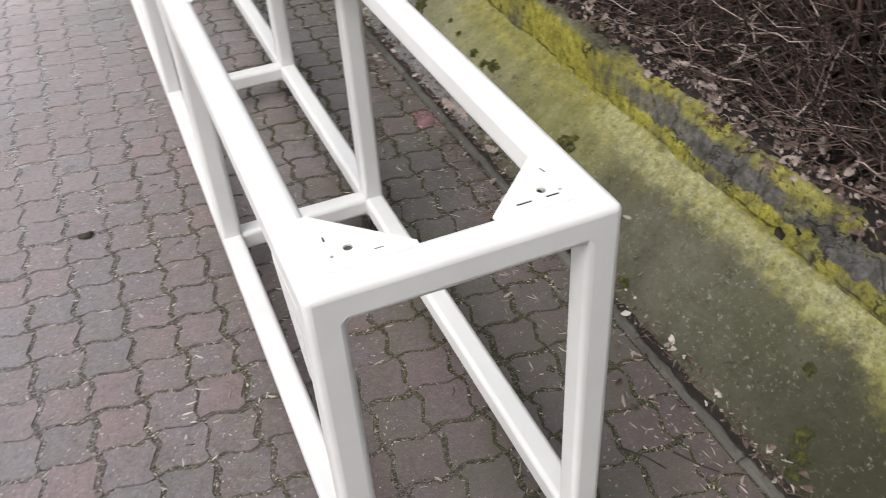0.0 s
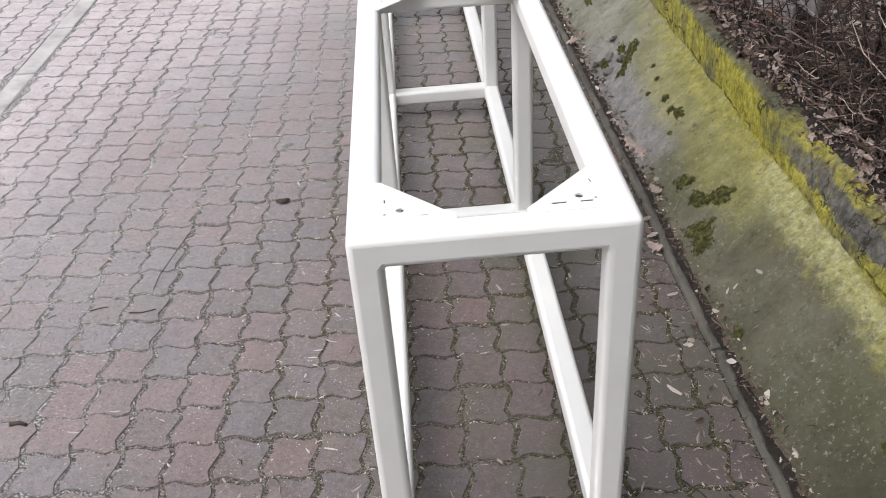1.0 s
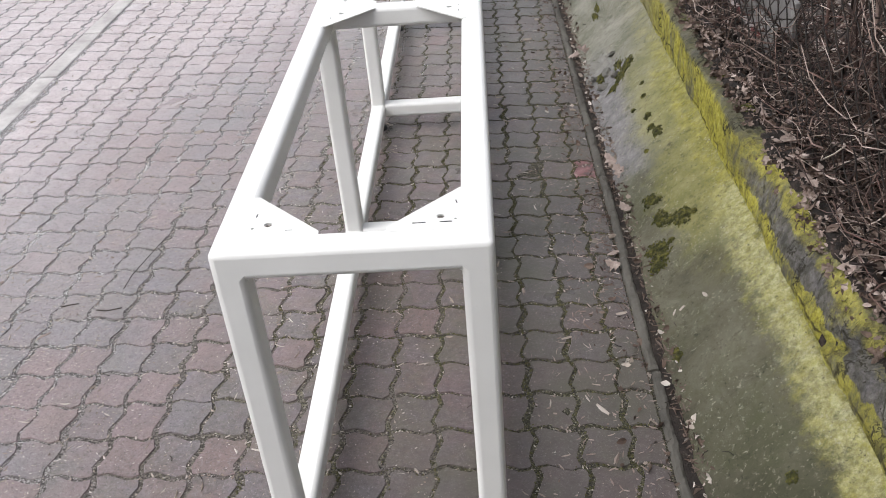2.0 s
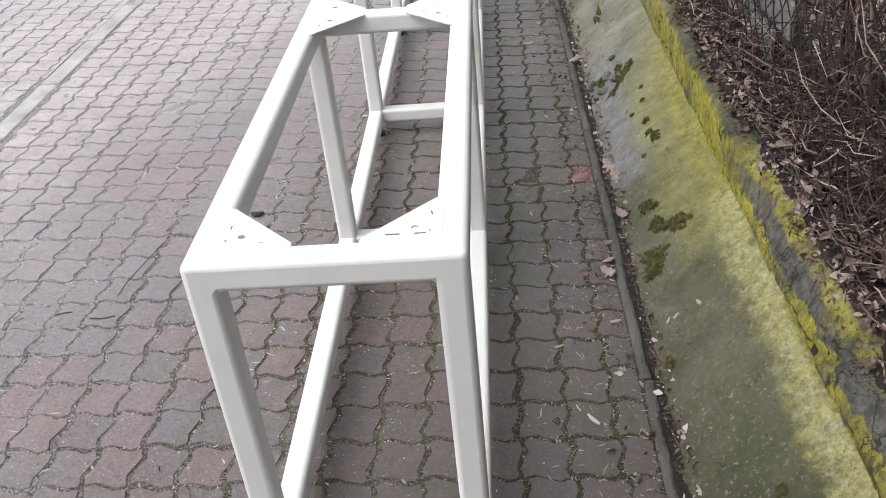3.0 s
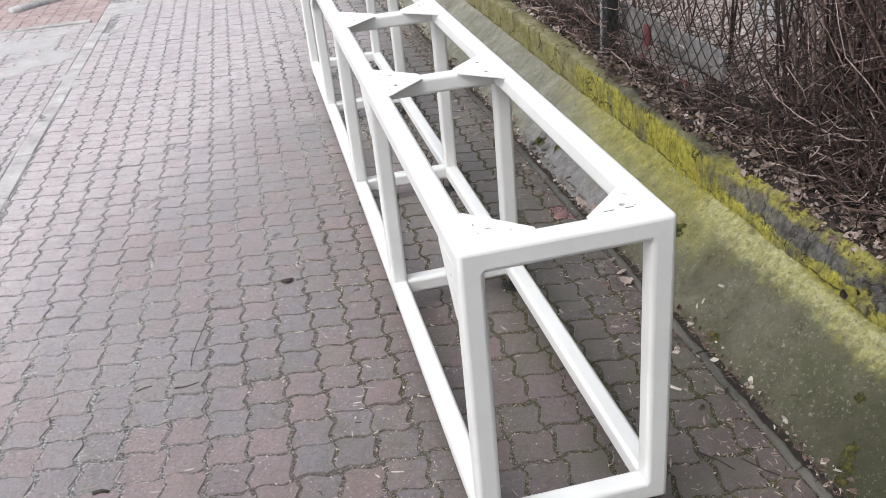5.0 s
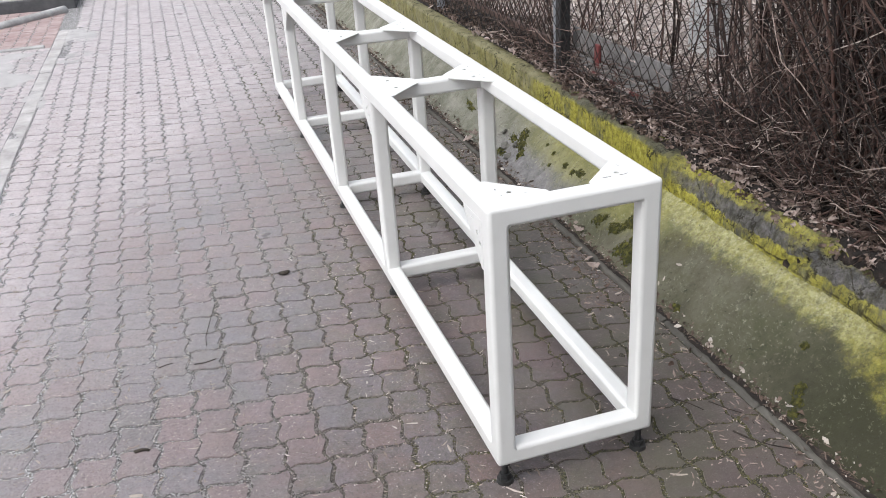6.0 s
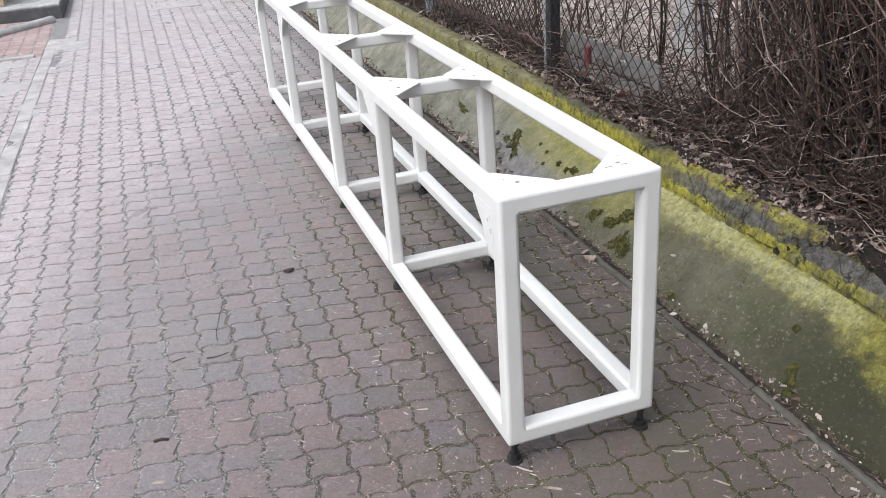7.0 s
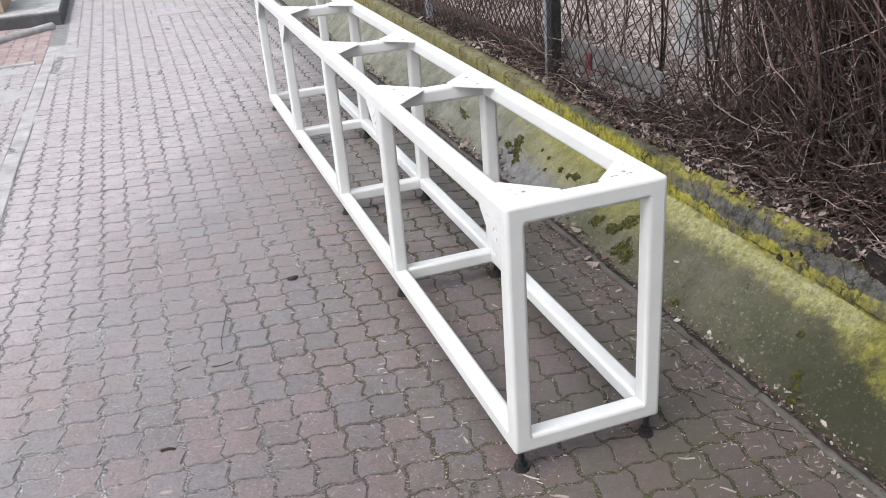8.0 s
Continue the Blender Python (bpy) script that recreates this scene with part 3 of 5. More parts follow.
# ---- the edging and the sloped apron of the wall ----
edging = tagged(new("edging"), "narrow rounded grey concrete edging stones", "kerb", kind="structure")
cuts = [-4.0, -3.4, -2.8, -2.2, -1.5, -0.75, -0.22, 0.06, 0.44, 0.57, 1.06, 1.55, 2.05, 2.6, 3.1, 3.6, 4.1, 4.6, 5.1, 5.7, 6.3, 7.0, 8.0, 9.0, 10.0, 11.5, 13.0]
def edging_stone(a, b, o, lift):
    """One low edging stone with a rounded, chipped top."""
    prof = [(-0.0145, -0.06), (-0.0140, -0.004), (-0.0115, 0.0030), (-0.006, 0.0060), (0.003, 0.0060), (0.0095, 0.0032), (0.0130, -0.004), (0.0135, -0.06)]
    n = max(6, int((b - a) / 0.011))
    ys = steps(a + 0.0015, b - 0.0015, n)
    bm = bmesh.new()
    rows = []
    for k, y in enumerate(ys):
        row = []
        for x, z in prof:
            s = 0.0030 * noise.noise(Vector((x * 60, y * 14, 3))) + 0.0022 * noise.noise(Vector((x * 90, y * 60, 9)))
            cut = 0.004 if k in (0, n) and z > -0.05 else 0.0
            row.append(bm.verts.new((0.808 + o + x + s, y, -0.013 + lift + z + (s * 1.3 if z > -0.05 else 0) - cut)))
        rows.append(row)
    for r, q in zip(rows, rows[1:]):
        for k in range(len(prof) - 1):
            bm.faces.new((r[k], q[k], q[k + 1], r[k + 1]))
    bm.faces.new(rows[0])
    bm.faces.new(list(reversed(rows[-1])))
    bmesh.ops.recalc_face_normals(bm, faces=bm.faces[:])
    return part("edging_stone", bm, EDGING, edging)


for a, b in zip(cuts, cuts[1:]):
    edging_stone(a, b, rng.uniform(-0.003, 0.003), rng.uniform(-0.004, 0.002))


def apron_point(x, y):
    """The sloped concrete, with its worn hollow and rough surface."""
    u = (x - 0.83) / (1.102 - 0.83)
    z = -0.03 + u * 0.246 + 0.012 * math.sin(math.pi * min(max(u, 0), 1)) * (0.6 + noise.noise(Vector((0, y * 0.8, 0))))
    z += 0.006 * noise.noise(Vector((x * 6, y * 6, 1))) + 0.003 * noise.noise(Vector((x * 22, y * 22, 5)))
    h = math.hypot((x - 0.925) / 0.075, (y - 2.27) / 0.19) + 0.35 * noise.noise(Vector((x * 14, y * 14, 9)))
    if h < 1:   # a broken-out patch
        z -= 0.028 * min(1, (1 - h) * 3)
    h2 = math.hypot((x - 0.965 + 0.25 * (y - 2.9)) / 0.03, (y - 2.9) / 0.16) + 0.4 * noise.noise(Vector((x * 14, y * 14, 4)))
    if h2 < 1:
        z -= 0.02 * min(1, (1 - h2) * 3)
    return (x, y, z)


tagged(sheet("apron", steps(0.83, 1.104, 24), steps(-4.0, -1.62, 60) + steps(-1.6, 4.0, 330) + steps(4.05, 13.0, 120), apron_point, APRON),
       "sloped concrete apron with green algae and yellow lichen", "wall base", kind="structure")


tagged(sheet("gutter_soil", steps(0.815, 0.885, 8), steps(-4.0, 9.0, 1100),
             lambda x, y: (x, y, max(-0.016 + 0.006 * noise.noise(Vector((x * 40, y * 30, 2))), apron_point(x, y)[2] - 0.004 if x > 0.83 else -0.05)), SOIL),
       "dark damp dirt between edging and apron", "dirt", kind="structure")


def plinth_point(k, y):
    """The profile of the low wall: face, rounded edge, top and back."""
    prof = [(1.102, 0.19), (1.101, 0.235), (1.099, 0.275), (1.098, 0.315), (1.098, 0.343), (1.101, 0.355), (1.109, 0.361), (1.135, 0.362), (1.17, 0.357), (1.20, 0.345), (1.21, 0.28)]
    worn = [(1.102, 0.19), (1.103, 0.222), (1.107, 0.248), (1.114, 0.270), (1.123, 0.291), (1.134, 0.311), (1.146, 0.327), (1.158, 0.340), (1.174, 0.346), (1.20, 0.338), (1.21, 0.28)]
    f = min(1.0, max(0.0, (1.15 - y) / 0.2))   # the near stretch is broken back to a slope
    f = f * f * (3 - 2 * f)
    x, z = (p * (1 - f) + q * f for p, q in zip(prof[k], worn[k]))
    w = 0.010 if k < 9 else 0.0
    nx = noise.noise(Vector((1.0, y * 5.0, z * 9))) + 0.6 * noise.noise(Vector((1.0, y * 17.0, z * 25)))
    nz = noise.noise(Vector((7.0, y * 3.1, x * 9))) + 0.6 * noise.noise(Vector((7.0, y * 15.0, x * 25)))
    fine = noise.noise(Vector((x * 30, y * 38.0, z * 38))) + 0.6 * noise.noise(Vector((x * 60, y * 80.0, z * 80)))
    x += w * nx * 0.7 + (0.004 * fine if 0 < k < 9 else 0)
    z += 0.006 * fine if 3 < k < 10 else 0
    z += w * nz * (1.0 if k > 2 else 0.3)
    edge = min(1.0, max(0.0, (k - 3) / 3.0)) * (1 if k < 9 else 0)
    d = abs(y - 0.27 + 0.04 * (k - 4))          # a break in the old wall
    if d < 0.03 and k > 0:
        x += 0.035 * (1 - d / 0.03)
        z -= 0.02 * (1 - d / 0.03) * edge
    d = abs(y - 2.18)
    if d < 0.02 and k > 0:
        x += 0.015 * (1 - d / 0.02)
    if y < 0.24 and 2 < k < 9:                  # lower at the near end
        z -= 0.03 * min(1, (0.24 - y) * 3)
    return (x, y, z)


tagged(sheet("wall_low", range(11), steps(-4.0, -1.02, 200) + steps(-1.0, 3.0, 640) + steps(3.02, 13.0, 400), plinth_point, PLINTH),
       "low crumbling concrete wall covered in bright yellow lichen", "wall", kind="structure")


def soil_point(x, y):
    z = 0.335 + 0.02 * noise.noise(Vector((x * 4, y * 4, 2))) + 0.008 * noise.noise(Vector((x * 17, y * 17, 6)))
    return (x, y, z - (0.03 if x < 1.19 else 0) + 0.02 * max(0, x - 2))


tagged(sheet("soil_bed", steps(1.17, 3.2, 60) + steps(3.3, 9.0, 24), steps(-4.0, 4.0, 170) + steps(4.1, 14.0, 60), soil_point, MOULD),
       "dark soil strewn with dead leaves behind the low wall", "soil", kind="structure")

def wall_soil_point(x, y):
    """A crumbly crust of soil and moss on the wall's upper side."""
    low = min(0.290 + 1.25 * (x - 1.123), 0.346)
    f = min(1.0, max(0.0, (1.15 - y) / 0.2))
    z = 0.358 * (1 - f) + low * f
    return (x, y, z + 0.016 * noise.noise(Vector((x * 22, y * 13, 4))) + 0.008 * noise.noise(Vector((x * 60, y * 45, 8))) + min(0.008, 0.25 * (x - 1.135)) - f * max(0.0, 1.165 - x) * 1.2 - 0.03 * min(1.0, max(0.0, (y - 2.1) / 0.3)))


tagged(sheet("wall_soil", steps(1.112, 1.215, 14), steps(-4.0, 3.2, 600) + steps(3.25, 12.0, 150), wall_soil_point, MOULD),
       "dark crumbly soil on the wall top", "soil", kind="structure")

# an unseen wall, added behind the camera to darken the steel's front faces
PLASTER = make_concrete("grey_plaster", (0.20, 0.196, 0.19), (0.29, 0.284, 0.275))
tagged(part("shade_wall_south", box(-6.0, 1.05, -4.75, -4.45, -0.1, 3.1, 0.01), PLASTER), "unseen plain grey wall added to block low sky light", "wall", kind="structure")

# ---- the white steel frame ----
W, T = 0.43, 0.051                     # outer width and tube size
LEGS = [0.0, 1.085, 1.955, 3.03, 3.90]   # where the pairs of legs stand
LOW, HIGH = 0.065, 0.768               # underside and top of the frame
R = 0.0105                             # rounding of the tubes
table = tagged(new("steel_frame"), "long welded white-painted steel machine frame on levelling feet", "frame")
SAG = 0.0035                            # it stands a little lower at the far end
table.rotation_euler = (-SAG, 0, 0)


def soft_edges(ob):
    """Flat sides stay flat; only the rounded edges shade smoothly."""
    ob.data.set_sharp_from_angle(angle=radians(42))
    for p in ob.data.polygons:
        p.use_smooth = max(abs(c) for c in p.normal) < 0.9995
    return ob


def tube_part(name, x0, x1, y0, y1, z0, z1):
    """A length of square tube, rounded along its four long edges, with plain ends."""
    bm = box(x0, x1, y0, y1, z0, z1)
    along = 0 if x1 - x0 > y1 - y0 else 1
    long_edges = [e for e in bm.edges if abs((e.verts[0].co - e.verts[1].co)[along]) > 1e-4]
    bmesh.ops.bevel(bm, geom=long_edges, offset=R, segments=4, profile=0.5, affect="EDGES")
    return soft_edges(part(name, bm, PAINT, table, smooth=True))


def leg_part(x, y, out, first, last):
    """An upright tube: rounded all round between the rails, and on its free sides where rails are welded to it."""
    bm = box(x, x + T, y, y + T, LOW, HIGH)
    for z in (LOW + T, HIGH - T):
        bmesh.ops.bisect_plane(bm, geom=bm.verts[:] + bm.edges[:] + bm.faces[:], plane_co=(0, 0, z), plane_no=(0, 0, 1))
    chosen = []
    for e in bm.edges:
        m = (e.verts[0].co + e.verts[1].co) / 2
        free_x = abs(m.x - (x if out < 0 else x + T)) < 1e-4
        free_y = (first and abs(m.y - y) < 1e-4) or (last and abs(m.y - y - T) < 1e-4)
        if abs(e.verts[0].co.z - e.verts[1].co.z) > 1e-4:
            if LOW + T < m.z < HIGH - T or (free_x and free_y):
                chosen.append(e)
        elif (abs(m.z - LOW) < 1e-4 or abs(m.z - HIGH) < 1e-4) and (free_x or free_y):
            chosen.append(e)
    bmesh.ops.bevel(bm, geom=chosen, offset=R, segments=4, profile=0.5, affect="EDGES")
    return soft_edges(part("leg", bm, PAINT, table, smooth=True))


for k, y in enumerate(LEGS):
    for z, where in ((HIGH - T, "top"), (LOW, "bottom")):
        tube_part(where + "_crossbar", T, W - T, y, y + T, z, z + T)
        if k < len(LEGS) - 1:
            for x in (0.0, W - T):
                tube_part(where + "_rail", x, x + T, y + T, LEGS[k + 1], z, z + T)
    for x, out in ((0.0, -1), (W - T, 1)):
        leg_part(x, y, out, k == 0, k == len(LEGS) - 1)


def weld(x, y0, y1, z, sx, sz):
    """A smooth fillet of weld in the inner corner of leg and crossbar."""
    r, n = 0.004, 5
    bm = bmesh.new()
    loops = []
    for y in (y0, y1):
        loop = [bm.verts.new((x - sx * 0.004, y, z - sz * 0.004)), bm.verts.new((x - sx * 0.004, y, z + sz * r))]
        for k in range(n + 1):
            w = math.pi / 2 * k / n
            loop.append(bm.verts.new((x + sx * (r - r * math.cos(w)), y, z + sz * (r - r * math.sin(w)))))
        loop.append(bm.verts.new((x + sx * r, y, z - sz * 0.004)))
        loops.append(loop)
    m = len(loops[0])
    for k in range(m):
        bm.faces.new((loops[0][k], loops[0][(k + 1) % m], loops[1][(k + 1) % m], loops[1][k]))
    bm.faces.new(loops[0])
    bm.faces.new(loops[1])
    bmesh.ops.recalc_face_normals(bm, faces=bm.faces[:])
    return part("weld", bm, PAINT, table)


for y in LEGS:
    for x, sx in ((T, 1), (W - T, -1)):
        weld(x, y + 0.005, y + T - 0.005, HIGH - T, sx, -1)


def plate(corners, holes, slots, thick):
    """A flat plate with round holes and short slots cut through it, lying in the plane z = 0 and thick downwards."""
    bm = bmesh.new()
    loops = [corners]
    for hx, hy, r in holes:
        loops.append([(hx + r * math.cos(2 * math.pi * k / 14), hy + r * math.sin(2 * math.pi * k / 14)) for k in range(14)])
    for x0, y0, x1, y1, w in slots:
        d = Vector((x1 - x0, y1 - y0)).normalized() * 0.5 * w
        n = Vector((-d.y, d.x))
        p, q = Vector((x0, y0)), Vector((x1, y1))
        loops.append([p - d * 0.5 + n * 0.7, p - d, p - d * 0.5 - n * 0.7, q + d * 0.5 - n * 0.7, q + d, q + d * 0.5 + n * 0.7])
    for loop in loops:
        vs = [bm.verts.new((x, y, 0)) for x, y in loop]
        for k in range(len(vs)):
            bm.edges.new((vs[k], vs[(k + 1) % len(vs)]))
    bmesh.ops.triangle_fill(bm, edges=bm.edges[:], use_beauty=True, use_dissolve=False, normal=(0, 0, 1))
    bmesh.ops.recalc_face_normals(bm, faces=bm.faces[:])
    if bm.faces and sum(f.normal.z for f in bm.faces) < 0:
        bmesh.ops.reverse_faces(bm, faces=bm.faces[:])
    top = bm.faces[:]
    got = bmesh.ops.extrude_face_region(bm, geom=top)
    bmesh.ops.translate(bm, verts=[v for v in got["geom"] if isinstance(v, bmesh.types.BMVert)], vec=(0, 0, -thick))
    bmesh.ops.recalc_face_normals(bm, faces=bm.faces[:])
    return bm


G = 0.112                              # how far a corner plate reaches along the tubes


def corner_plate(x, y, sx, sy, slotted):
    """A triangular plate in the corner at (x, y), opening towards sx, sy."""
    lap = 0.012
    pts = [(-lap, -lap), (G, -lap), (G, 0.001), (0.001, G), (-lap, G)]
    holes = [(0.030, 0.025, 0.0064), (0.007, 0.016, 0.0024)]
    slots = [(0.054, 0.009, 0.072, 0.009, 0.0055), (0.014, 0.009, 0.029, 0.009, 0.0055), (0.005, 0.062, 0.007, 0.072, 0.0030)] if slotted else [(0.007, 0.05, 0.007, 0.058, 0.0034), (0.060, 0.007, 0.070, 0.007, 0.0030)]
    bm = plate(pts, holes, slots, 0.003)
    bmesh.ops.transform(bm, verts=bm.verts[:], matrix=Matrix.Translation((x, y, HIGH + 0.0006)) @ Matrix.Diagonal((sx, sy, 1, 1)))
    bmesh.ops.recalc_face_normals(bm, faces=bm.faces[:])
    ob = part("corner_plate", bm, PAINT, table)
    for x0, y0, x1, y1, w in slots:      # a dark filler in each slot stands in for its shade
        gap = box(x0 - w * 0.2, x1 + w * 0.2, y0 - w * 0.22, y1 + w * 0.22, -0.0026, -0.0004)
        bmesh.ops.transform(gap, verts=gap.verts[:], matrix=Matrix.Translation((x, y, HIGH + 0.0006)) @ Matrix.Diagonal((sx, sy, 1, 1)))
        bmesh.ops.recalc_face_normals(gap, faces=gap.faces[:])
        part("slot_shade", gap, DARK_STEEL, ob, "dark filler standing for the shade in a slot")
    return ob


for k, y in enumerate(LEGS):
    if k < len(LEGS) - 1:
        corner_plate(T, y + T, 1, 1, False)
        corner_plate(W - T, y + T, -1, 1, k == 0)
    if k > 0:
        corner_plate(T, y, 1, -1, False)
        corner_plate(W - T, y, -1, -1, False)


def side_plate(y, sy, x):
    """A triangular plate in the side of the frame, between leg and top rail."""
    lap, g = 0.010, 0.112
    pts = [(-lap, -lap), (g, -lap), (g, 0.001), (0.001, g), (-lap, g)]
    bm = plate(pts, [(0.022, 0.030, 0.006), (0.006, 0.052, 0.006)], [(0.006, 0.012, 0.006, 0.026, 0.004), (0.006, 0.082, 0.006, 0.096, 0.004), (0.05, 0.006, 0.068, 0.006, 0.004)], 0.006)
    m = Matrix(((0, 0, -1, x), (sy, 0, 0, y), (0, -1, 0, HIGH - T), (0, 0, 0, 1)))
    bmesh.ops.transform(bm, verts=bm.verts[:], matrix=m)
    bmesh.ops.recalc_face_normals(bm, faces=bm.faces[:])
    return part("side_plate", bm, PAINT, table)


side_plate(LEGS[0] + T, 1, -0.0006)
side_plate(LEGS[1] + T, 1, -0.0006)
side_plate(LEGS[3], -1, 0.004)
side_plate(LEGS[4], -1, 0.004)


def round_bar(x, y, z0, z1, r0, r1, n=14):
    bm = bmesh.new()
    bmesh.ops.create_cone(bm, cap_ends=True, segments=n, radius1=r0, radius2=r1, depth=z1 - z0, matrix=Matrix.Translation((x, y, (z0 + z1) / 2)))
    return bm


for y in LEGS:
    for x in (T / 2, W - T / 2):
        yy = y + T / 2
        g = yard(x) + dent(x, yy) + SAG * yy
        foot = part("levelling_foot", round_bar(x, yy, g + 0.010, LOW + 0.004, 0.0085, 0.0085), DARK_STEEL, table, "dark threaded steel levelling foot", True)
        part("pad", round_bar(x, yy, g - 0.002, g + 0.010, 0.023, 0.021, 20), BLACK, foot, "black round rubber pad")
        part("nut", round_bar(x, yy, g + 0.010, g + 0.026, 0.0165, 0.0150, 6), DARK_STEEL, foot)
        part("lock_nut", round_bar(x, yy, LOW - 0.010, LOW - 0.001, 0.0140, 0.0140, 6), DARK_STEEL, foot)

# ---- the fence ----
fence = tagged(new("wire_fence"), "old rusty chain-link wire fence with steel posts", "fence")
FX = 1.235
rng = random.Random(11)


def netting(name, y0, y1, z0, z1, pitch, r, x, material, bulge=0.012):
    paths = []
    rows = int((z1 - z0) / pitch)
    for k in range(int((y1 - y0) / pitch)):
        path = []
        for row in range(rows + 1):
            y = y0 + (k + (row % 2 if k % 2 == 0 else 1 - row % 2)) * pitch
            z = z0 + row * pitch
            bx = bulge * noise.noise(Vector((y * 1.3, z * 1.7, 4))) + (0.0022 if row % 2 else -0.0022)
            path.append(((x + bx, y + 0.006 * noise.noise(Vector((y * 4, z * 4, 7))), z + 0.006 * noise.noise(Vector((y * 4, z * 4, 17)))), r))
        paths.append(path)
    return tubes(name, paths, material, fence, 3)


netting("wire_netting", -4.0, 13.0, 0.372, 1.70, 0.040, 0.0025, FX, WIRE)
# the pale strip is the lit edge of the dark post after it
part("post", box(FX + 0.015, FX + 0.040, 2.412, 2.437, 0.30, 1.75, 0.003), ZINC, fence, "pale grey strip standing for the dark post's lit edge")
part("post", box(FX + 0.016, FX + 0.070, 2.352, 2.410, 0.30, 1.75, 0.003), DARK_STEEL, fence, "dark steel angle post")
part("post", box(FX + 0.015, FX + 0.060, 4.37, 4.415, 0.30, 1.75, 0.003), ZINC, fence, "bluish grey steel post")
part("post", box(FX + 0.016, FX + 0.070, 4.67, 4.725, 0.30, 1.75, 0.003), RUST, fence, "dark rusty angle-iron post")
part("post", box(FX + 0.016, FX + 0.06, 7.0, 7.045, 0.30, 1.75, 0.003), RUST, fence)
part("post", box(FX + 0.016, FX + 0.06, 10.0, 10.045, 0.30, 1.75, 0.003), RUST, fence)
part("bottom_rail", box(FX + 0.02, FX + 0.05, 2.49, 4.36, 0.468, 0.50, 0.003), RUST, fence, "rusty iron panel rail")
netting("panel_mesh", 2.495, 4.35, 0.503, 1.6, 0.034, 0.0042, FX + 0.034, RUST, 0.0)


# ---- bare shrubs behind the fence ----
def stem_path(rng, x, y, z, height, r, lean, wander=0.05):
    p = Vector((x, y, z))
    d = Vector((rng.gauss(0, lean), rng.gauss(0, lean), 1)).normalized()
    n = 7
    path = []
    for k in range(n):
        path.append((p.copy(), r * (1 - 0.55 * k / (n - 1))))
        d = (d + Vector((rng.gauss(0, wander), rng.gauss(0, wander), rng.gauss(0, wander * 0.5)))).normalized()
        p = p + d * height / (n - 1)
    return path


def twig_path(rng, x, y, z, length, r, down=0.0):
    p = Vector((x, y, z))
    a = rng.uniform(0, 2 * math.pi)
    d = Vector((math.cos(a) * 0.8, math.sin(a), rng.uniform(-0.3, 0.9) - down)).normalized()
    path = []
    for k in range(5):
        path.append((p.copy(), r * (1 - 0.6 * k / 4)))
        d = (d + Vector([rng.gauss(0, 0.42) for _ in range(3)])).normalized()
        p = p + d * length / 4
        p.z = max(p.z, 0.345)
    return path


def shrub(x, y, spread, stems, twigs, seed, label):
    """A leafless shrub: upright stems, and a tangle of twigs round their feet."""
    rng = random.Random(seed)
    ob = tagged(new("bare_shrub"), label, "shrub", "leafless shrubs along the fence")
    ob.location = (x, y, 0.33)
    base = Vector((0, 0, 0.33))
    main, fine = [], []
    for _ in range(stems):
        sx, sy = rng.uniform(-spread * 0.7, spread * 0.6), rng.uniform(-spread, spread)
        main.append(stem_path(rng, sx, sy, -0.02, rng.uniform(1.3, 2.7), rng.choice((0.0025, 0.0032, 0.004, 0.005, 0.007)), 0.14, 0.10))
        for _ in range(rng.choice((0, 1, 1, 2))):
            p, r = main[-1][rng.randrange(1, 6)]
            fine.append([(q - base, w) for q, w in twig_path(rng, p.x, p.y, p.z + 0.33, rng.uniform(0.15, 0.45), 0.0026)])
    for _ in range(twigs):
        sx, sy = rng.uniform(-spread * 1.0, spread * 0.5), rng.uniform(-spread, spread)
        low = abs(rng.gauss(0, 0.20)) if rng.random() < 0.55 else rng.uniform(0.1, 1.25)
        t = twig_path(rng, sx, sy, 0.345 + low, rng.uniform(0.12, 0.46), rng.uniform(0.0011, 0.0030), 0.15)
        fine.append([(q - base, w) for q, w in t])
    fine = [[(Vector((max(q.x, 1.185 - x), q.y, q.z)), w) for q, w in path] for path in fine]
    tagged(tubes("stem_growth", main, MAIN_STEM, ob, 5), kind="stuff")
    tagged(tubes("twig_growth", fine, STEM, ob, 3), kind="stuff")
    return ob


DENSE = "dense leafless brown shrub with upright stems"
SPARSE = "sparse tangle of bare brown twigs"
for k, (x, y, sp, st, tw) in enumerate([(1.66, -1.0, 0.36, 120, 300), (1.64, -0.35, 0.36, 140, 900), (1.62, 0.3, 0.36, 150, 1500), (1.62, 0.9, 0.34, 140, 1400),
                                        (1.72, 1.38, 0.24, 14, 170), (2.1, 0.6, 0.45, 200, 300), (2.1, -0.3, 0.5, 200, 300), (2.10, 1.1, 0.24, 26, 60),
                                        (1.56, 1.95, 0.30, 8, 120), (1.66, 2.6, 0.36, 6, 60), (2.7, 0.8, 0.6, 160, 60), (2.7, -0.5, 0.7, 160, 60),
                                        (1.9, 3.5, 0.4, 8, 120), (1.9, 4.6, 0.4, 6, 110)]):
    shrub(x, y, sp, st, tw, 40 + k, DENSE if st > 50 else SPARSE)


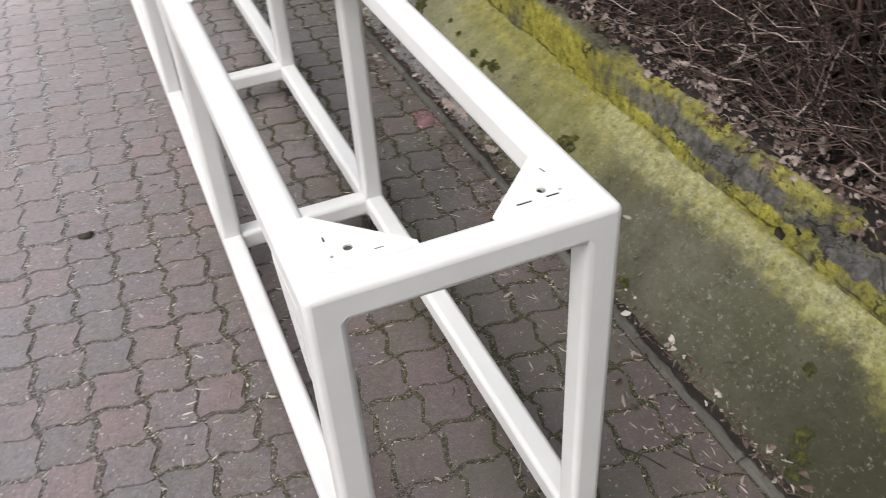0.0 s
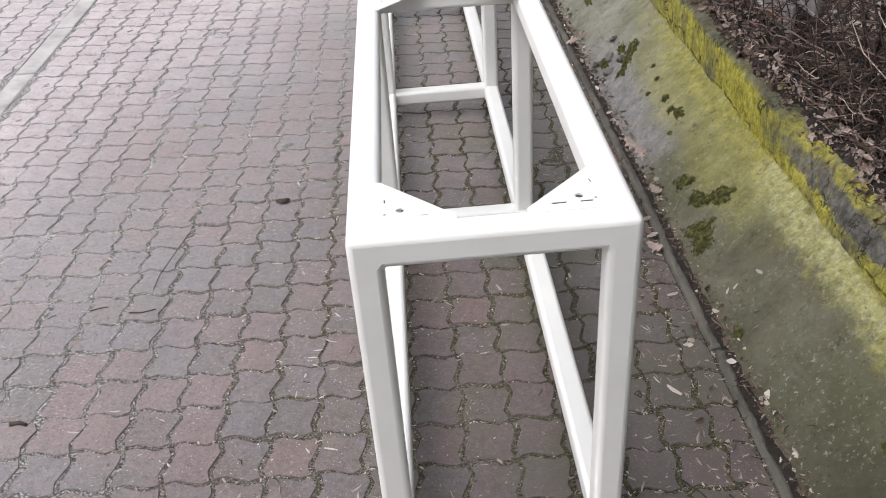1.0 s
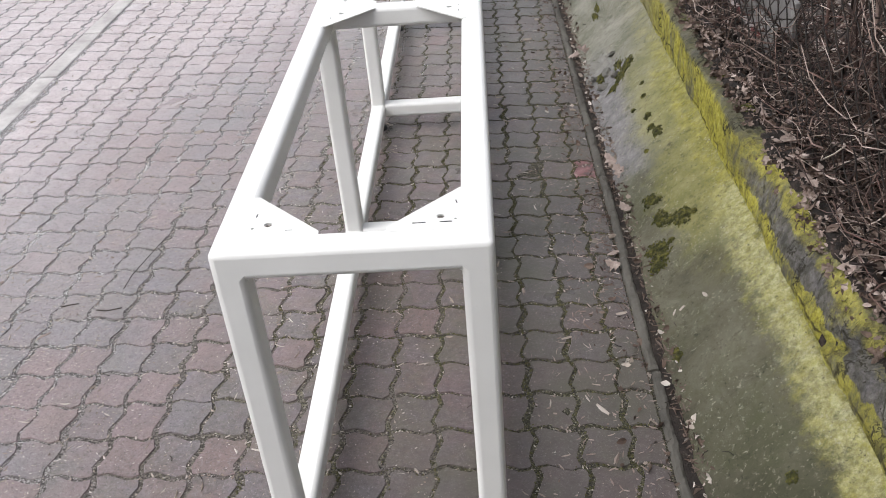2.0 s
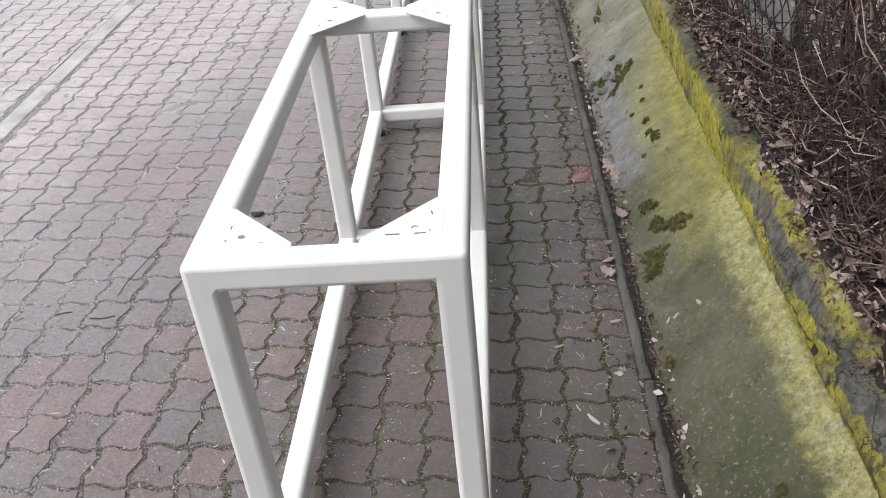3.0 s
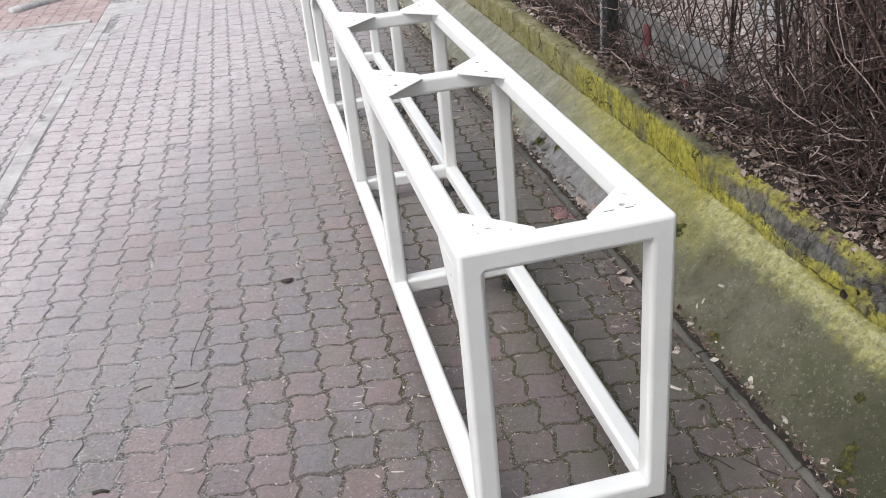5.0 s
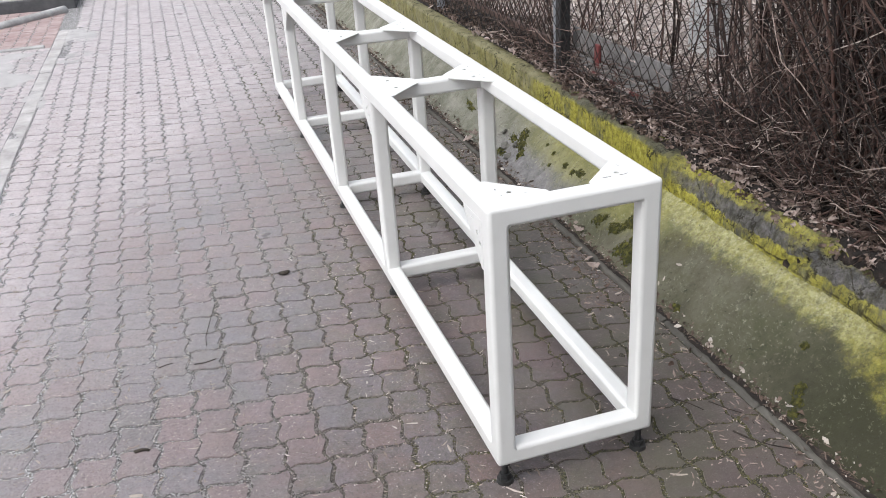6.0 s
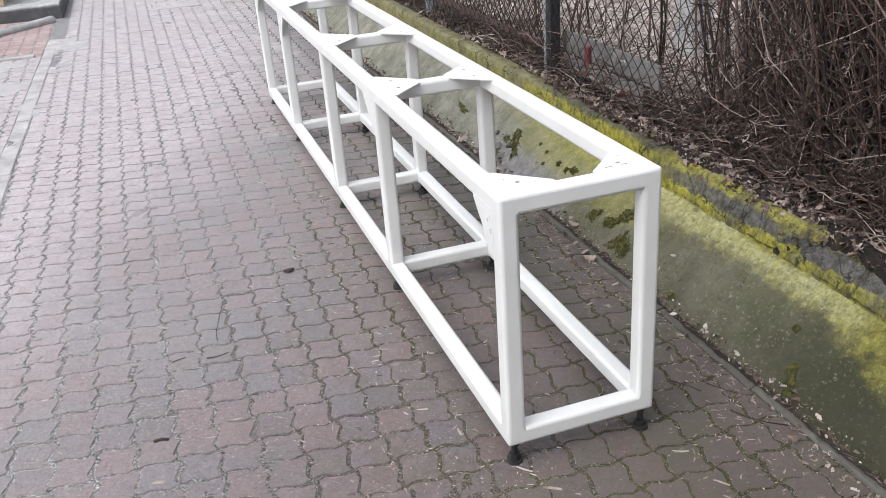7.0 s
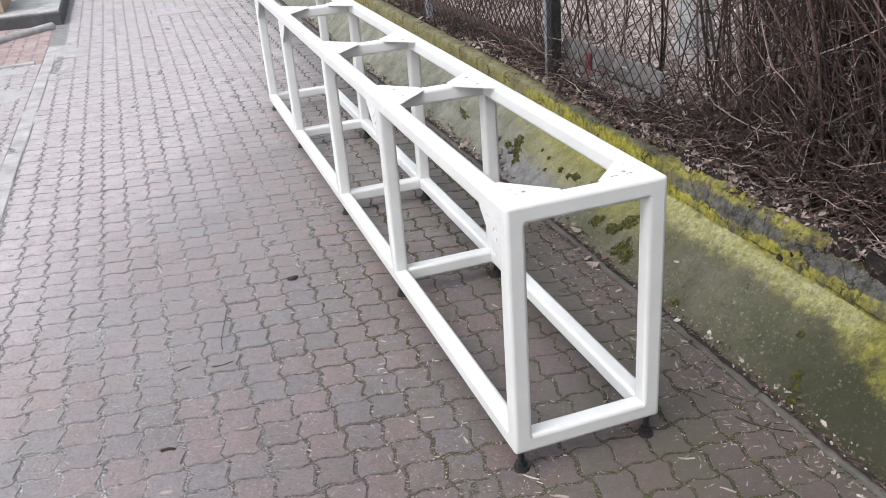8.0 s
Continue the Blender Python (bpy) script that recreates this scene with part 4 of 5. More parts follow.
# ---- leaves and litter ----
def leaf_shape(rng, size, oak):
    """Outline of one dead leaf, flat, long in y."""
    if oak:
        n, pts = 7, []
        for side in (1, -1):
            half = []
            for k in range(n):
                u = (k + 0.5) / n
                w = (0.30 * math.sin(math.pi * u ** 0.8) + 0.05) * (1.0 if k % 2 else 0.55)
                half.append((side * w, u - 0.5))
            pts += half if side == 1 else half[::-1]
        pts = [(0.0, -0.5)] + pts[:n] + [(0.0, 0.5)] + pts[n:]
    else:
        pts = [(0.0, -0.5), (0.22, -0.25), (0.28, 0.05), (0.15, 0.35), (0.0, 0.5), (-0.15, 0.35), (-0.28, 0.05), (-0.22, -0.25)]
    return [(x * size * rng.uniform(0.85, 1.15), y * size) for x, y in pts]


def add_leaf(verts, faces, rng, place, size, oak=False, flat=0.5, turn=None):
    """One curled leaf as a fan round its midrib."""
    pts = leaf_shape(rng, size, oak)
    a = rng.uniform(0, 2 * math.pi) if turn is None else turn
    m = Matrix.Translation(place) @ Euler((rng.gauss(0, flat), rng.gauss(0, flat), a)).to_matrix().to_4x4()
    curl, bend = rng.uniform(-0.5, 1.6), rng.uniform(-0.5, 0.8)
    k = len(verts)
    mid = m @ Vector((0, 0, 0))
    verts.append(mid)
    for x, y in pts:
        z = curl * x * x / size * 2.2 + bend * y * y / size + rng.uniform(-0.04, 0.04) * size
        verts.append(m @ Vector((x, y, z)))
    n = len(pts)
    faces += [(k, k + 1 + i, k + 1 + (i + 1) % n) for i in range(n)]


def wall_top(x, y):
    """Height of the low wall's upper side."""
    if x > 1.2:
        return 0.0
    return 0.361 if y > 1.1 else min(0.290 + 1.25 * (x - 1.123), 0.346)


rng = random.Random(77)
verts, faces = [], []
for _ in range(7500):                      # behind the low wall
    x, y = rng.uniform(-1.0, 5.5), 0
    x, y = (1.135 if x < 1.05 else 1.118) + abs(rng.gauss(0, 0.24)), x
    if y > 2.2 and x < 1.215:
        continue
    add_leaf(verts, faces, rng, (x, y, max(soil_point(x, y)[2], wall_top(x, y)) + rng.uniform(0.002, 0.018)), rng.choice((0.010, 0.014, 0.018, 0.024, 0.034)), rng.random() < 0.6, 0.9)
tagged(raw("leaf_litter", verts, faces, LEAF), "brown dead leaves lying on the soil by the wall", "leaves", kind="stuff")
verts, faces = [], []
for _ in range(900):                       # bleached ones among them
    y = rng.uniform(-0.8, 3.5) if rng.random() < 0.55 else rng.uniform(0.2, 1.9)
    x = 1.15 + abs(rng.gauss(0, 0.085))
    add_leaf(verts, faces, rng, (x, y, max(soil_point(x, y)[2], wall_top(x, y)) + rng.uniform(0.006, 0.022)), rng.choice((0.008, 0.010, 0.014, 0.018, 0.026, 0.036)), rng.random() < 0.7, 1.0)
tagged(raw("leaf_litter", verts, faces, NEAR_LEAF), "bleached curled leaf bits on the soil by the wall", "leaves", kind="stuff")
verts, faces = [], []
for _ in range(14000):                      # the leaf floor farther back
    x, y = 1.5 + 4.5 * rng.random() ** 1.3, rng.uniform(1.5, 9.0)
    add_leaf(verts, faces, rng, (x, y, soil_point(x, y)[2] + rng.uniform(0.004, 0.04)), rng.choice((0.015, 0.022, 0.03, 0.045)), rng.random() < 0.5, 0.7)
tagged(raw("leaf_floor", verts, faces, PALE_LEAF), "pale dead leaves covering the ground behind the fence", "leaves", kind="stuff")


def single_leaf(place, size, turn, oak, label, material=None):
    v, f = [], []
    add_leaf(v, f, random.Random(int(1000 * place[1]) + 7), (0, 0, 0), size, oak, 0.42, turn)
    ob = raw("dead_leaf", v, f, material or NEAR_LEAF)
    ob.location = place
    return tagged(ob, label, "leaf", "single fallen leaves")


for x, y, size, turn, oak in [(1.165, 1.33, 0.085, 0.6, True), (1.21, 1.02, 0.08, 1.9, True), (1.23, 0.92, 0.075, 0.2, True), (1.20, 0.62, 0.05, 1.2, True),
                              (1.25, 0.45, 0.08, 2.6, True), (1.22, 0.24, 0.065, 0.9, True), (1.19, 2.85, 0.07, 0.3, False), (1.17, 4.3, 0.09, 1.0, False), (1.24, 1.12, 0.07, 2.2, True), (1.19, 1.16, 0.06, 0.4, True), (1.26, 1.25, 0.075, 1.1, True), (1.22, 1.42, 0.06, 2.9, False), (1.25, 0.82, 0.075, 1.4, True), (1.20, 0.78, 0.055, 0.1, True), (1.23, 0.35, 0.06, 2.0, False), (1.26, 0.12, 0.07, 1.0, True), (1.20, 1.72, 0.06, 0.7, True), (1.24, 2.05, 0.07, 1.8, True)]:
    single_leaf((x, y, 0.372), size * 0.68, turn, oak, "pale curled dead leaf on the soil by the wall", NEAR_LEAF)
single_leaf((0.748, -0.19, yard(0.75) + 0.008), 0.040, 0.4, False, "pinkish brown dead leaf on the paving", LEAF)
for x, y, size, turn in ((0.769, 1.01, 0.052, 0.9), (0.775, 1.07, 0.045, 2.2), (0.845, 1.30, 0.050, 0.5), (0.842, 1.62, 0.060, 0.3), (0.816, 2.58, 0.060, 1.2)):
    single_leaf((x, y, 0.002 if x < 0.8 else 0.012), size, turn, True, "bleached crumpled leaf lying along the edging")
single_leaf((0.862, 1.53, 0.012), 0.065, 0.2, True, "pale dry leaf beside the edging")
single_leaf((0.858, 2.60, 0.02), 0.07, 1.2, True, "pale dry leaf beside the edging")
single_leaf((0.700, 1.02, yard(0.7) + 0.006), 0.035, 1.5, False, "grey curled dead leaf on the paving", LEAF)


def flake(verts, faces, rng, x, y, z, length, width, turn):
    """A short chip of leaf, bark or stalk: a thin wedge with a ridge."""
    c, s = math.cos(turn), math.sin(turn)
    h = width * rng.uniform(0.25, 0.6)
    k = len(verts)
    bend = rng.uniform(-0.3, 0.3) * length
    for u, w in ((-0.5, 0.25), (0.0, 0.5), (0.5, 0.2)):
        for v, up in ((-w, 0.0), (0.0, h), (w, 0.0)):
            a, b = u * length, v * width + bend * (0.25 - u * u)
            verts.append((x + a * c - b * s, y + a * s + b * c, z + up))
    for r in (0, 3):
        for q in (0, 1):
            faces.append((k + r + q, k + r + 3 + q, k + r + 4 + q, k + r + q + 1))


verts, faces = [], []
for _ in range(4600):                      # chips all over the yard
    x, y = rng.uniform(-2.6, 0.78), rng.uniform(-1.2, 9.0) if rng.random() < 0.55 else rng.uniform(-1.0, 2.8)
    flake(verts, faces, rng, x, y, yard(x) + dent(x, y) - 0.001, rng.choice((0.004, 0.005, 0.006, 0.008, 0.010, 0.018)), rng.uniform(0.0025, 0.005), rng.uniform(0, 6.3))
for _ in range(13000):                     # fine pale specks near the frame
    x, y = rng.triangular(-1.5, 0.79, -1.2), rng.triangular(-1.0, 5.0, 0.8)
    flake(verts, faces, rng, x, y, yard(x) + dent(x, y) + 0.0004, rng.choice((0.0025, 0.0035, 0.0045, 0.0065)), rng.uniform(0.0020, 0.0042), rng.uniform(0, 6.3))
for _ in range(3600):                      # grit and chips caught in the joints
    i, j = rng.randrange(-18, 2), rng.randrange(-12, 40)
    u = rng.random()
    if rng.random() < 0.5:
        x, y = X0 + i * PX + rng.gauss(0, 0.006), Y0 + (j + u) * PY
    else:
        x, y = X0 + (i + u) * PX, Y0 + j * PY + rng.gauss(0, 0.006)
    flake(verts, faces, rng, x, y, yard(x) + dent(x, y) - 0.002, rng.choice((0.005, 0.007, 0.010, 0.016)), rng.uniform(0.002, 0.005), rng.uniform(0, 6.3))
for _ in range(2000):                      # white flecks lying in the joints of the open side
    i, j = rng.randrange(-19, -4), int(rng.triangular(-12, 48, 8))
    u = rng.random()
    x, y = (X0 + i * PX + rng.gauss(0, 0.007), Y0 + (j + u) * PY) if rng.random() < 0.5 else (X0 + (i + u) * PX, Y0 + j * PY + rng.gauss(0, 0.007))
    flake(verts, faces, rng, x, y, yard(x) + dent(x, y) - 0.0005, rng.choice((0.006, 0.008, 0.011, 0.016)), rng.uniform(0.003, 0.006), rng.uniform(0, 6.3))
for _ in range(420):                       # longer pale stalks and splinters
    x, y = rng.uniform(-1.5, 0.78), rng.triangular(-0.9, 6.0, 1.0)
    flake(verts, faces, rng, x, y, yard(x) + dent(x, y) + 0.0006, rng.choice((0.014, 0.018, 0.024, 0.032)), rng.uniform(0.0035, 0.0065), rng.uniform(0, 6.3))
tagged(raw("litter", verts, faces, CHIP), "pale chips of dead leaf and stalk scattered on the paving", "litter", kind="stuff")

verts, faces = [], []
for _ in range(9000):                     # loose grains along the joints
    i, j = rng.randrange(-20, 2), int(rng.triangular(-14, 60, 4))
    u = rng.random()
    saw = -0.0095 * math.sin(2 * math.pi * u)
    if rng.random() < 0.6:
        x, y = X0 + i * PX + saw + rng.gauss(0, 0.0045), Y0 + (j + u) * PY
    else:
        x, y = X0 + (i + u) * PX, Y0 + j * PY - saw * 0.9 + rng.gauss(0, 0.004)
    s = rng.choice((0.0010, 0.0014, 0.0020, 0.0028))
    z = yard(x) + dent(x, y) - 0.0012
    k = len(verts)
    a = rng.uniform(0, 6.3)
    verts += [(x + s * math.cos(a), y + s * math.sin(a), z), (x + s * math.cos(a + 2.1), y + s * math.sin(a + 2.1), z),
              (x + s * math.cos(a + 4.2), y + s * math.sin(a + 4.2), z), (x, y, z + s * 1.2)]
    faces += [(k, k + 1, k + 3), (k + 1, k + 2, k + 3), (k + 2, k, k + 3)]
tagged(raw("joint_grains", verts, faces, GRIT), "dark and pale grit in the paving joints", "grit", kind="stuff")

verts, faces = [], []
for _ in range(1500):                      # bits blown towards the edging
    x, y = 0.79 - abs(rng.gauss(0, 0.14)), rng.uniform(-1.0, 5.0)
    flake(verts, faces, rng, x, y, yard(x) + dent(x, y), rng.choice((0.006, 0.009, 0.013, 0.020)), rng.uniform(0.003, 0.006), rng.uniform(0, 6.3))
tagged(raw("blown_litter", verts, faces, NEAR_LEAF), "beige and brown leaf bits blown towards the edging", "litter", kind="stuff")

DAMP_MOSS = make_plain("joint_moss", [(0.3, (0.020, 0.019, 0.008)), (0.55, (0.070, 0.066, 0.026)), (0.8, (0.15, 0.145, 0.06))], 50, 0.95, bump=0.8, dist=0.004, island=0.4)
verts, faces = [], []
while len(faces) < 66000:                  # crumbs of moss along the joints of the damp side
    i, j = rng.randrange(-7, 2), rng.randrange(-9, 34)
    u = rng.random()
    saw = -0.0095 * math.sin(2 * math.pi * u)
    if rng.random() < 0.6:
        x, y = X0 + i * PX + saw + rng.gauss(0, 0.0042), Y0 + (j + u) * PY
    else:
        x, y = X0 + (i + u) * PX, Y0 + j * PY - saw * 0.9 + rng.gauss(0, 0.0036)
    if x > 0.79 or noise.noise(Vector((x * 3.3, y * 3.3, 51))) + 0.55 * x < rng.uniform(-0.25, 0.5):
        continue
    r = rng.choice((0.0014, 0.0020, 0.0028, 0.0036))
    z, k, a = yard(x) + dent(x, y) - 0.0018, len(verts), rng.uniform(0, 6.3)
    verts += [(x + r * math.cos(a + w), y + r * math.sin(a + w), z) for w in (0.0, 1.57, 3.14, 4.71)] + [(x, y, z + r * 1.1)]
    faces += [(k + q, k + (q + 1) % 4, k + 4) for q in range(4)]
tagged(raw("joint_moss", verts, faces, DAMP_MOSS), "olive crumbs of moss in the damp paving joints", "moss", kind="stuff")

verts, faces = [], []
for _ in range(900):
    x, y = (0.80 - abs(rng.gauss(0, 0.06))) if rng.random() < 0.45 else rng.uniform(0.826, 0.872), rng.uniform(-1.0, 7.0)
    z = yard(x) if x < 0.81 else max(apron_point(x, y)[2], -0.012)
    add_leaf(verts, faces, rng, (x, y, z + 0.006), rng.choice((0.006, 0.008, 0.012, 0.018, 0.026)), rng.random() < 0.6, 0.9)
tagged(raw("leaf_crumbs", verts, faces, LEAF), "brown leaf crumbs gathered along the edging", "leaves", kind="stuff")

verts, faces = [], []
for _ in range(3600):                      # swept against the edging
    x, y = (0.80 - abs(rng.gauss(0, 0.05))) if rng.random() < 0.5 else rng.uniform(0.828, 0.868), rng.uniform(-1.0, 7.0)
    z = yard(x) - 0.001 if x < 0.81 else max(apron_point(x, y)[2], -0.012)
    flake(verts, faces, rng, x, y, z, rng.choice((0.006, 0.010, 0.014, 0.022, 0.032)), rng.uniform(0.002, 0.006), rng.gauss(1.57, 0.9))
tagged(raw("swept_litter", verts, faces, LEAF), "brown stalks and leaf chips swept against the edging", "litter", kind="stuff")

verts, faces = [], []
for _ in range(620):                      # bleached bits among it
    x, y = (0.80 - abs(rng.gauss(0, 0.05))) if rng.random() < 0.4 else rng.uniform(0.824, 0.868), rng.uniform(-1.0, 6.0)
    z = yard(x) - 0.001 if x < 0.81 else max(apron_point(x, y)[2], -0.012)
    add_leaf(verts, faces, rng, (x, y, z + 0.004), rng.choice((0.006, 0.008, 0.010, 0.014, 0.026)), rng.random() < 0.7, 1.0)
tagged(raw("bleached_litter", verts, faces, CHIP), "bleached leaf bits lying along the edging", "litter", kind="stuff")

paths = []
for _ in range(430):                       # thin dark twigs
    if rng.random() < 0.92:
        x, y = rng.choice((0.77, 0.79, 0.845)) + rng.gauss(0, 0.03), rng.uniform(-1.0, 6.0)
    else:
        x, y = rng.uniform(-1.4, 0.78), rng.uniform(-1.0, 5.0)
    a, ln = rng.uniform(0, 6.3), rng.choice((0.010, 0.014, 0.018, 0.025, 0.04))
    z = (yard(x) + dent(x, y) if x < 0.81 else max(apron_point(min(x, 1.0), y)[2], -0.01)) + 0.002
    m = rng.gauss(0, 0.5)
    paths.append([((x + ln * u * math.cos(a + m * u), y + ln * u * math.sin(a + m * u), z + 0.002 * math.sin(3 * u)), 0.0011) for u in (0.0, 0.5, 1.0)])
tagged(tubes("twig_litter", paths, BARK, None, 3), "thin dark broken twigs scattered on the paving", "twigs", kind="stuff")


def pale_chip(x, y, length, width, turn, k):
    v, f = [], []
    flake(v, f, random.Random(k), 0, 0, 0, length * 0.95, width * 0.9, turn)
    ob = raw("pale_chip", v, f, CHIP if k % 3 else NEAR_LEAF)
    ob.location = (x, y, yard(x) + dent(x, y) + 0.0006)
    return tagged(ob, "pale flake of dead leaf on the paving", "chip", "pale flakes on the paving")


for k, (x, y, length, width, turn) in enumerate([
        (-0.094, 0.666, 0.030, 0.010, 1.3), (-1.262, 0.943, 0.024, 0.012, 0.5), (-0.690, 2.012, 0.040, 0.018, 0.5), (-0.815, 0.782, 0.044, 0.011, 0.8), (-0.820, 1.164, 0.026, 0.012, 2.4),
        (-0.238, 1.022, 0.022, 0.010, 2.0), (-1.050, 1.040, 0.022, 0.012, 0.2), (-0.898, 1.655, 0.020, 0.010, 1.0), (-0.410, 1.400, 0.030, 0.010, 2.6), (-0.887, 0.519, 0.034, 0.008, 0.1),
        (-0.881, 0.302, 0.036, 0.014, 2.9), (-0.069, 0.195, 0.034, 0.010, 1.6), (-0.169, 0.976, 0.022, 0.008, 0.3), (-0.966, 1.047, 0.022, 0.010, 1.2), (-1.137, 0.543, 0.024, 0.012, 2.2),
        (0.474, -0.260, 0.040, 0.009, 2.2), (0.447, -0.111, 0.046, 0.010, 2.7), (0.034, -0.018, 0.050, 0.008, 2.3), (0.068, -0.116, 0.050, 0.012, 2.6), (0.758, -0.308, 0.020, 0.014, 0.4),
        (0.666, 0.442, 0.044, 0.014, 2.2), (0.506, 0.915, 0.026, 0.013, 1.7), (0.762, 0.803, 0.032, 0.012, 0.2), (0.606, 0.706, 0.030, 0.010, 0.3), (0.676, 0.288, 0.036, 0.012, 1.2), (0.635, 2.852, 0.045, 0.020, 0.2)]):
    pale_chip(x, y, length, width, turn, 300 + k)


def twig(points, r, label):
    ob = tubes("fallen_twig", [[((x, y, yard(x) + 0.004), r * (1 - 0.5 * k / len(points))) for k, (x, y) in enumerate(points)]], BARK, None, 6)
    return tagged(ob, label, "twig", "fallen twigs on the paving")


twig([(-0.655, 0.985), (-0.652, 1.05), (-0.635, 1.13), (-0.622, 1.19), (-0.605, 1.265)], 0.0014, "long thin dark curved twig on the paving")
twig([(-0.70, 0.885), (-0.665, 0.882), (-0.63, 0.893)], 0.0022, "short brown stick on the paving")
twig([(-0.81, 0.905), (-0.785, 0.915), (-0.765, 0.918)], 0.0020, "short dark stick on the paving")
twig([(-0.885, 0.488), (-0.862, 0.492), (-0.845, 0.482)], 0.0055, "dark curled bit of bark on the paving")
twig([(0.69, 0.13), (0.72, 0.08), (0.745, 0.05)], 0.0022, "thin dark twig beside the edging")
twig([(0.60, 0.185), (0.635, 0.14), (0.655, 0.10)], 0.0022, "thin dark twig beside the edging")
twig([(0.675, -0.01), (0.70, -0.06), (0.735, -0.10), (0.775, -0.13)], 0.0028, "brown forked twig beside the edging")

bm = bmesh.new()
bmesh.ops.create_icosphere(bm, subdivisions=3, radius=1.0)
for v in bm.verts:
    f = 1 + 0.35 * noise.noise(v.co * 2.0)
    v.co = Vector((v.co.x * 0.021 * f, v.co.y * 0.011 * f + 0.006 * v.co.x * v.co.x, max(v.co.z, -0.2) * 0.009 * f))
bark = part("bark_chip", bm, BARK, None, smooth=True)
bark.location = (-0.331, 1.420, yard(-0.34) + 0.004)
tagged(bark, "small dark lump of mossy bark on the paving", "bark")


# ---- moss and stones on the apron ----
def moss_clump(x, y, rx, ry, h, seed, label="dark green cushion of moss on the concrete", ground=None):
    """A cushion of many small tufts that lies on the slope."""
    r = random.Random(int(seed * 10))
    ground = ground or (lambda px, py: apron_point(min(max(px, 0.83), 1.10), py)[2])
    bm = bmesh.new()
    for _ in range(int(40 + 190000 * rx * ry)):
        a, d = r.uniform(0, 6.28), r.random() ** 0.6
        d *= 1 + 0.9 * noise.noise(Vector((math.cos(a) * 1.9, math.sin(a) * 1.9, seed)))
        px, py = x + rx * d * math.cos(a), y + ry * d * math.sin(a)
        s = r.uniform(0.0026, 0.0060) * (1.15 - 0.55 * d)
        m = Matrix.Translation((px, py, ground(px, py) + s * 0.2 + h * 0.3 * max(0, 1 - d))) @ Matrix.Diagonal((s * r.uniform(0.8, 1.3), s * r.uniform(0.8, 1.3), s, 1))
        bmesh.ops.create_icosphere(bm, subdivisions=1, radius=1.0, matrix=m)
    ob = part("moss_clump", bm, MOSS)
    return tagged(ob, label, "moss", "moss cushions on the apron")


for k, (x, y, rx, ry, h) in enumerate([(0.981, 1.715, 0.011, 0.018, 0.012), (0.987, 1.585, 0.017, 0.034, 0.016), (0.978, 1.635, 0.010, 0.020, 0.014), (0.910, 1.262, 0.020, 0.032, 0.018), (0.932, 1.235, 0.012, 0.014, 0.012),
                                       (0.922, 1.140, 0.022, 0.034, 0.018), (0.942, 1.110, 0.012, 0.018, 0.014), (0.970, 1.085, 0.030, 0.040, 0.020), (0.996, 1.075, 0.012, 0.014, 0.010), (0.930, 1.02, 0.008, 0.010, 0.008),
                                       (0.884, 1.035, 0.020, 0.030, 0.010), (0.895, 0.985, 0.028, 0.046, 0.012), (0.877, 0.955, 0.016, 0.030, 0.010), (0.905, 1.03, 0.014, 0.020, 0.010), (0.868, 0.60, 0.010, 0.024, 0.010),
                                       (0.905, 0.020, 0.016, 0.024, 0.008), (0.880, -0.005, 0.012, 0.022, 0.008), (0.858, -0.02, 0.010, 0.020, 0.006), (0.981, 0.111, 0.010, 0.014, 0.008),
                                       (0.955, 2.16, 0.022, 0.055, 0.024), (0.985, 2.20, 0.020, 0.06, 0.022), (0.920, 2.10, 0.020, 0.045, 0.02), (0.965, 2.29, 0.014, 0.04, 0.018), (0.90, 2.30, 0.016, 0.04, 0.018),
                                       (0.945, 2.86, 0.012, 0.05, 0.014), (0.965, 2.95, 0.010, 0.05, 0.014), (0.99, 1.86, 0.007, 0.010, 0.008), (1.0, 1.95, 0.006, 0.010, 0.008), (0.95, 1.82, 0.006, 0.010, 0.008), (0.945, 1.52, 0.006, 0.008, 0.008)]):
    moss_clump(x, y, rx, ry, h, k * 3.7)
for x, y, sd in ((1.165, 1.22, 91.0), (1.155, 1.95, 95.0), (1.16, 1.45, 97.0)):
    moss_clump(x, y, 0.025, 0.04, 0.02, sd, "bright green moss on the wall top", lambda px, py: 0.360)


def stone(place, r, seed, label):
    bm = bmesh.new()
    bmesh.ops.create_icosphere(bm, subdivisions=2, radius=1.0)
    for v in bm.verts:
        f = 0.75 + 0.5 * noise.noise(v.co * 1.7 + Vector((seed, 0, 0))) + 0.2 * noise.noise(v.co * 4 + Vector((seed, 3, 0)))
        v.co = Vector((v.co.x * r[0] * f, v.co.y * r[1] * f, v.co.z * r[2] * f))
    ob = part("stone", bm, STONE)
    ob.location = place
    ob.rotation_euler = (0, -0.6, seed)
    return tagged(ob, label, "stone", "stones in the broken apron")


for k, (x, y, a, b, c) in enumerate([(0.925, 2.30, 0.030, 0.045, 0.020), (0.90, 2.20, 0.025, 0.030, 0.015), (0.945, 2.22, 0.022, 0.034, 0.016), (0.88, 2.33, 0.020, 0.028, 0.014), (0.955, 2.38, 0.018, 0.030, 0.012)]):
    stone((x, y, apron_point(x, y)[2] + 0.004), (a, b, c), k * 1.3, "broken grey stone in the hollow of the apron")


